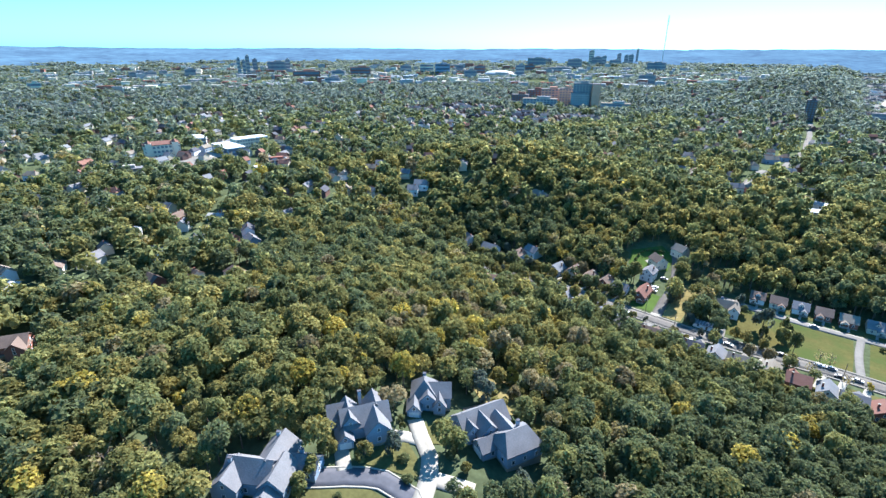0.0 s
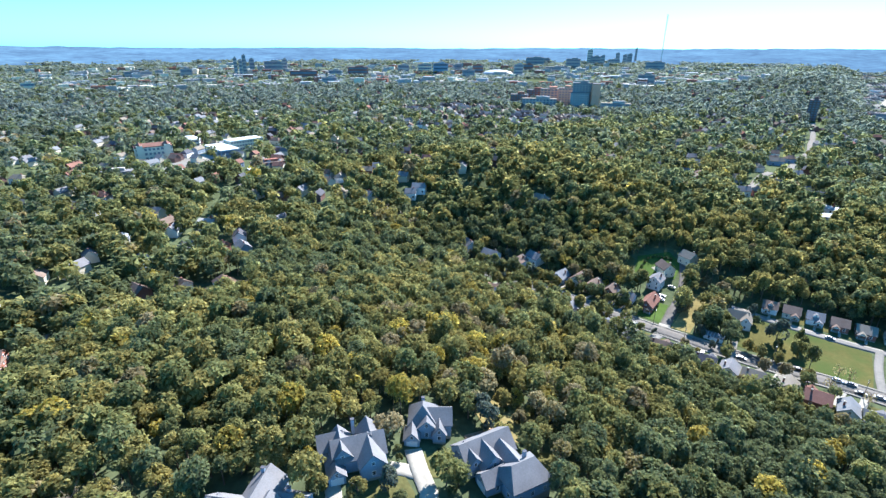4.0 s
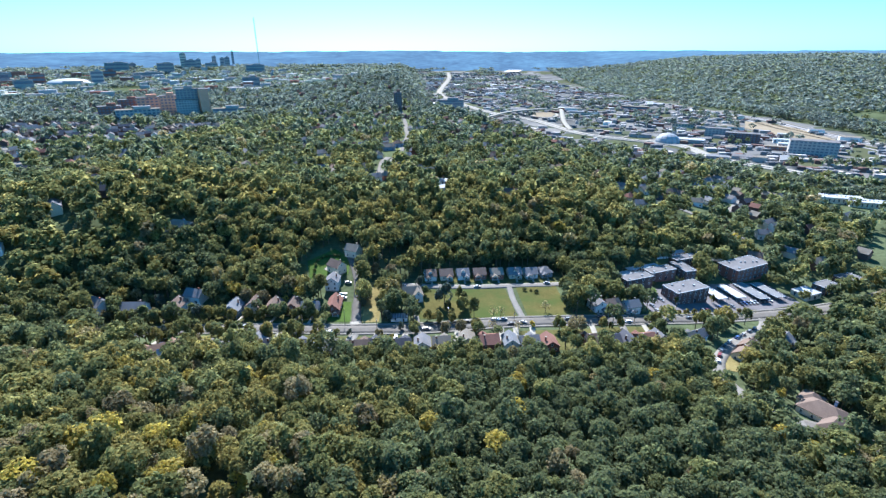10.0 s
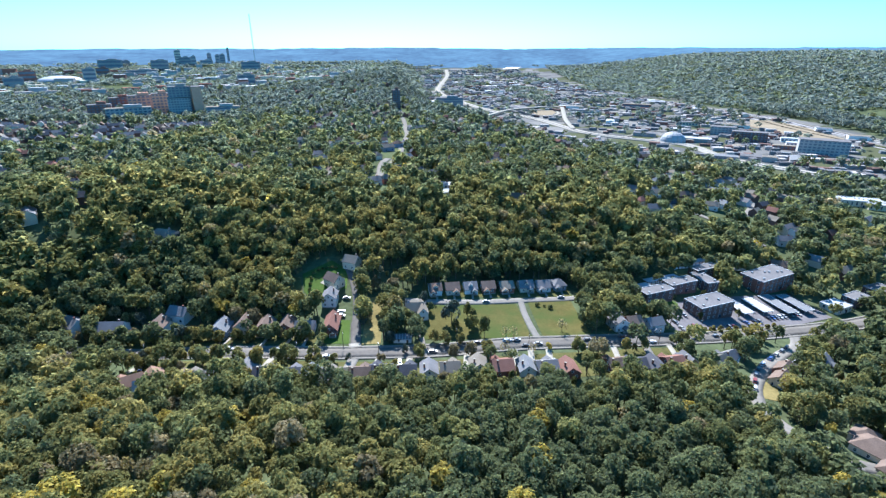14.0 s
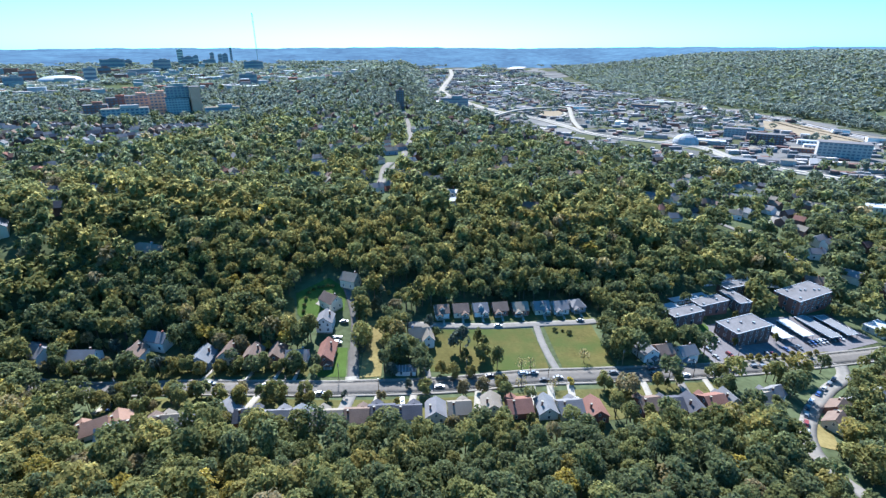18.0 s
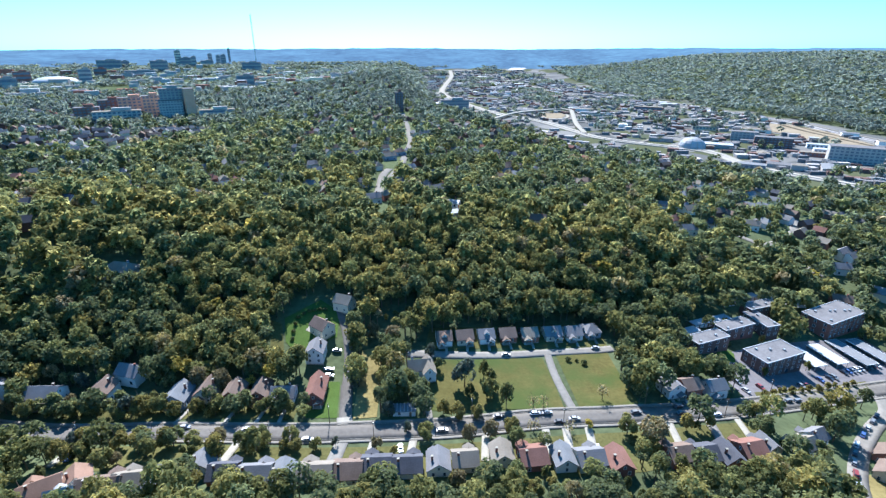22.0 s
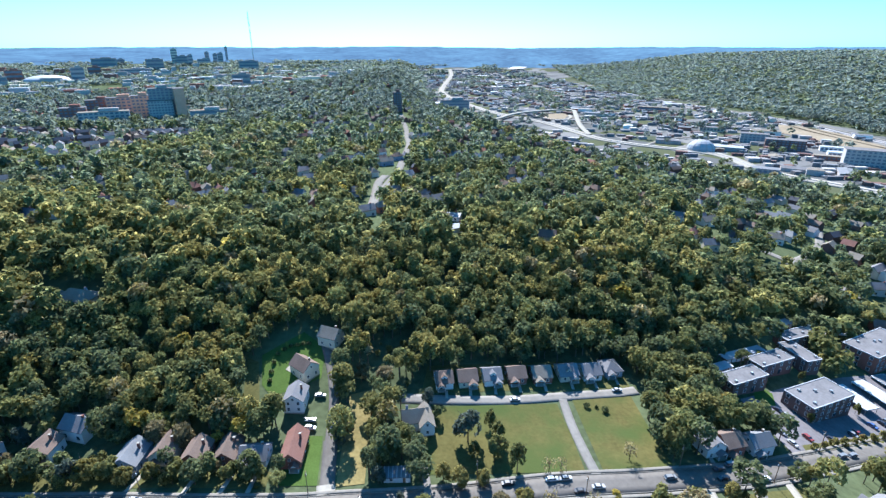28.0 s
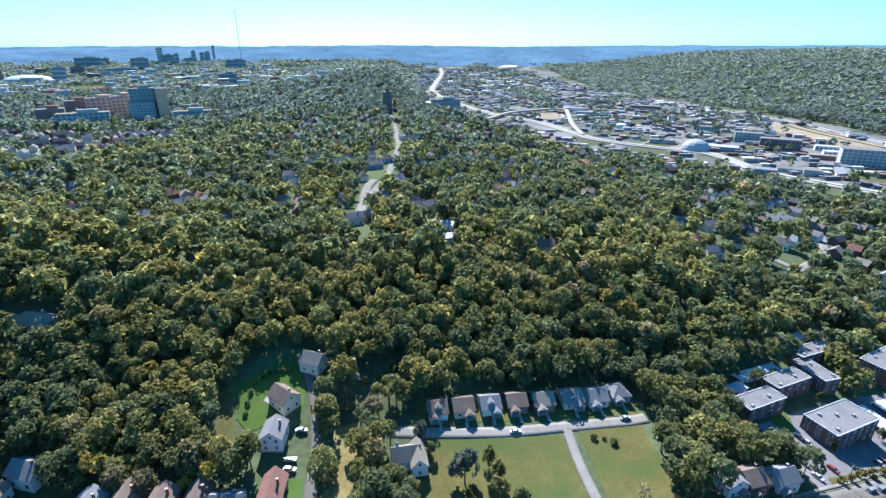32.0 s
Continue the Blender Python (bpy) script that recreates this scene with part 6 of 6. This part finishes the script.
for x, y, w, d, h, wm, fl, rm in ((556, 935, 46, 20, 17, PALE, 4, R_TAR), (572, 868, 60, 20, 17, DARKBRICK, 4, R_TAR), (622, 738, 70, 26, 24, PALE, 5, R_TAR), (440, 694, 34, 18, 6, GREYCON, 1, R_BLUE), (362, 1316, 60, 20, 8, CREAM, 2, R_BLUE), (557, 1446, 80, 18, 9, BRICK, 1, R_TAN),
                              (640, 800, 66, 16, 7, WHITE, 1, R_PALE), (655, 850, 56, 14, 7, WHITE, 1, R_PALE), (545, 1074, 46, 18, 8, CREAM, 1, R_TAR), (600, 780, 60, 14, 6, BRICK, 1, R_TAN)):
    block(x, y, -28, w, d, h, wm, "large %s works building on the valley floor" % ("pale" if wm in (PALE, WHITE, CREAM) else "dark"), rm, fl, int(w // 6), group="valley works", plant=False)
vr = np.random.default_rng(23)
for k, mt in enumerate((GREYCON, DARKBRICK, PALE, R_BLUE, R_TAR, R_SLATE)):
    bm = bmesh.new()
    i = 0
    while i < 430:
        y = 560 + 2700 * vr.random() ** 1.2
        x = vr.uniform(-220, 880)
        i += 0.25
        if not valley(np.array(x), np.array(y)) or not free_spot(x, y) or x * 0.9 + y * 0.16 > 900:
            continue
        i += 0.75
        w, dep, hh = vr.uniform(6, 22), vr.uniform(5, 12), vr.uniform(3, 6.5)
        box(w, dep, hh + 4, ground(x, y) - 4, x, y, bm, vr.uniform(-0.5, 0.1))
    me = bpy.data.meshes.new("valley_blocks")
    bm.to_mesh(me)
    bm.free()
    me.materials.append(mt)
    tagged(new("valley_blocks", me), "small low works buildings on the valley floor", "buildings", kind="stuff")
n = 0
VW = (WHITE, GREYCON, CREAM, BRICK, PALE)
while n < 120:
    y = vr.uniform(560, 2900)
    x = vr.uniform(-150, 900)
    if not valley(np.array(x), np.array(y)) or not free_spot(x, y) or x * 0.9 + y * 0.16 > 900:
        n += 0.05
        continue
    k = int(vr.integers(0, 5))
    w, d, h = vr.uniform(14, 60), vr.uniform(10, 24), vr.uniform(4, 9)
    a = float(np.interp(y, [500, 1200, 2900], [-35, -18, 5])) + (90 if vr.random() < 0.3 else 0)
    e = tagged(new("shed"), "low %s industrial shed on the valley floor" % ("white", "grey", "tan", "brick", "pale")[k], "shed", "valley sheds")
    e.matrix_basis = pose(x, y, ground(x, y), 0, 0, a)
    part("wall", box(w, d, h + 4, -4), VW[k], e)
    part("roof", roof_mesh(w, d, h, d * 0.08, 0.3), (R_BLUE, R_TAR, R_PALE, R_TAN, R_SLATE)[int(vr.integers(0, 5))], e)
    clear(x - w * 0.3 * math.cos(radians(a)), y - w * 0.3 * math.sin(radians(a)), x + w * 0.3 * math.cos(radians(a)), y + w * 0.3 * math.sin(radians(a)), d / 2 + 4)
    n += 1


# ---- the woods themselves, after all that they keep clear of ----
wr = np.random.default_rng(11)


def from_path(x, y):
    """Distance over the ground from the line of flight."""
    t = np.clip(((x - 30) * -40 + (y + 165) * 165) / (40 ** 2 + 165 ** 2), 0, 1)
    return np.hypot(x - 30 + 40 * t, y + 165 - 165 * t)


x, y = scatter(wr, -290, 290, -330, 270, 5.5)
d = from_path(x, y)
ok = in_sight(x, y) & free_of(x, y)
near, half = ok & (d < 135), ok & (d >= 135) & (d < 255)
woods("woods", x[near], y[near], wr, 490, 0.128, 3.95, "dense mixed autumn woods, green turning olive and yellow", trunks=True)
woods("woods", x[half], y[half], wr, 300, 0.168, 4.2, "dense woods on the slopes, deep green and olive", trunks=True)
behind = free_of(x, y) & ~in_sight(x, y) & (d < 170)
woods("woods", x[behind], y[behind], wr, 110, 0.22, 4.4, "woods on the slope behind the flight's start")
x, y = scatter(wr, -560, 560, -260, 620, 6.9)
d = from_path(x, y)
ok = in_sight(x, y) & (d >= 255) & (d < 520) & free_of(x, y) & ~valley(x, y) & ~(wr.random(len(x)) < 0.15)
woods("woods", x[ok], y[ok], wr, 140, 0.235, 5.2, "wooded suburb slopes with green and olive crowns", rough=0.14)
x, y = scatter(wr, -1750, 1000, -300, 1750, 10.8)
d = from_path(x, y)
ok = in_sight(x, y) & (d >= 520) & (d < 1650) & free_of(x, y)
ok &= ~valley(x, y) | (wave(x, y, 160, 21) > 0.62) & (wr.random(len(x)) < 0.26)
ok &= ~((wave(x, y, 240, 31) > 0.6) & (wr.random(len(x)) < 0.4))
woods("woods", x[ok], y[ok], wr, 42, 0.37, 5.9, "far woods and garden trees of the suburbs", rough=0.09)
x, y = scatter(wr, -3500, 3100, -500, 3500, 15)
d = from_path(x, y)
ok = in_sight(x, y, 2) & (d >= 1650) & (d < 3480) & free_of(x, y)
ok &= ~valley(x, y) | (wave(x, y, 260, 22) > 0.72)
ok &= (x > -150) | (wave(x, y, 330, 41) < 0.6)
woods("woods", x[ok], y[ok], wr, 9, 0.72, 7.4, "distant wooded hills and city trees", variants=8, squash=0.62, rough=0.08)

# ---- the far hills on the horizon ----
bx, by = np.meshgrid(np.radians(np.linspace(-62, 104, 170)), np.array([3380, 3520, 3700, 3900, 4100, 4300, 4500, 4680]))
hx, hy = -np.sin(bx) * by, np.cos(bx) * by - 60
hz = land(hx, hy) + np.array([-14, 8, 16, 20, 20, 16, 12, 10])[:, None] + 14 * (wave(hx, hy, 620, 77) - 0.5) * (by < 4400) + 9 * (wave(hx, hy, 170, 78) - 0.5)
hv = np.stack([hx, hy, hz], -1).reshape(-1, 3)
hi = (np.arange(7)[:, None] * 170 + np.arange(169)).ravel()
# Haze is put into the colour: dull blue base plus a faint blue glow.
HAZE = material("far_hills_painted_haze", (0.03, 0.055, 0.065), vary=0.75, grain=0.02, coarse=0.004, bump=0)
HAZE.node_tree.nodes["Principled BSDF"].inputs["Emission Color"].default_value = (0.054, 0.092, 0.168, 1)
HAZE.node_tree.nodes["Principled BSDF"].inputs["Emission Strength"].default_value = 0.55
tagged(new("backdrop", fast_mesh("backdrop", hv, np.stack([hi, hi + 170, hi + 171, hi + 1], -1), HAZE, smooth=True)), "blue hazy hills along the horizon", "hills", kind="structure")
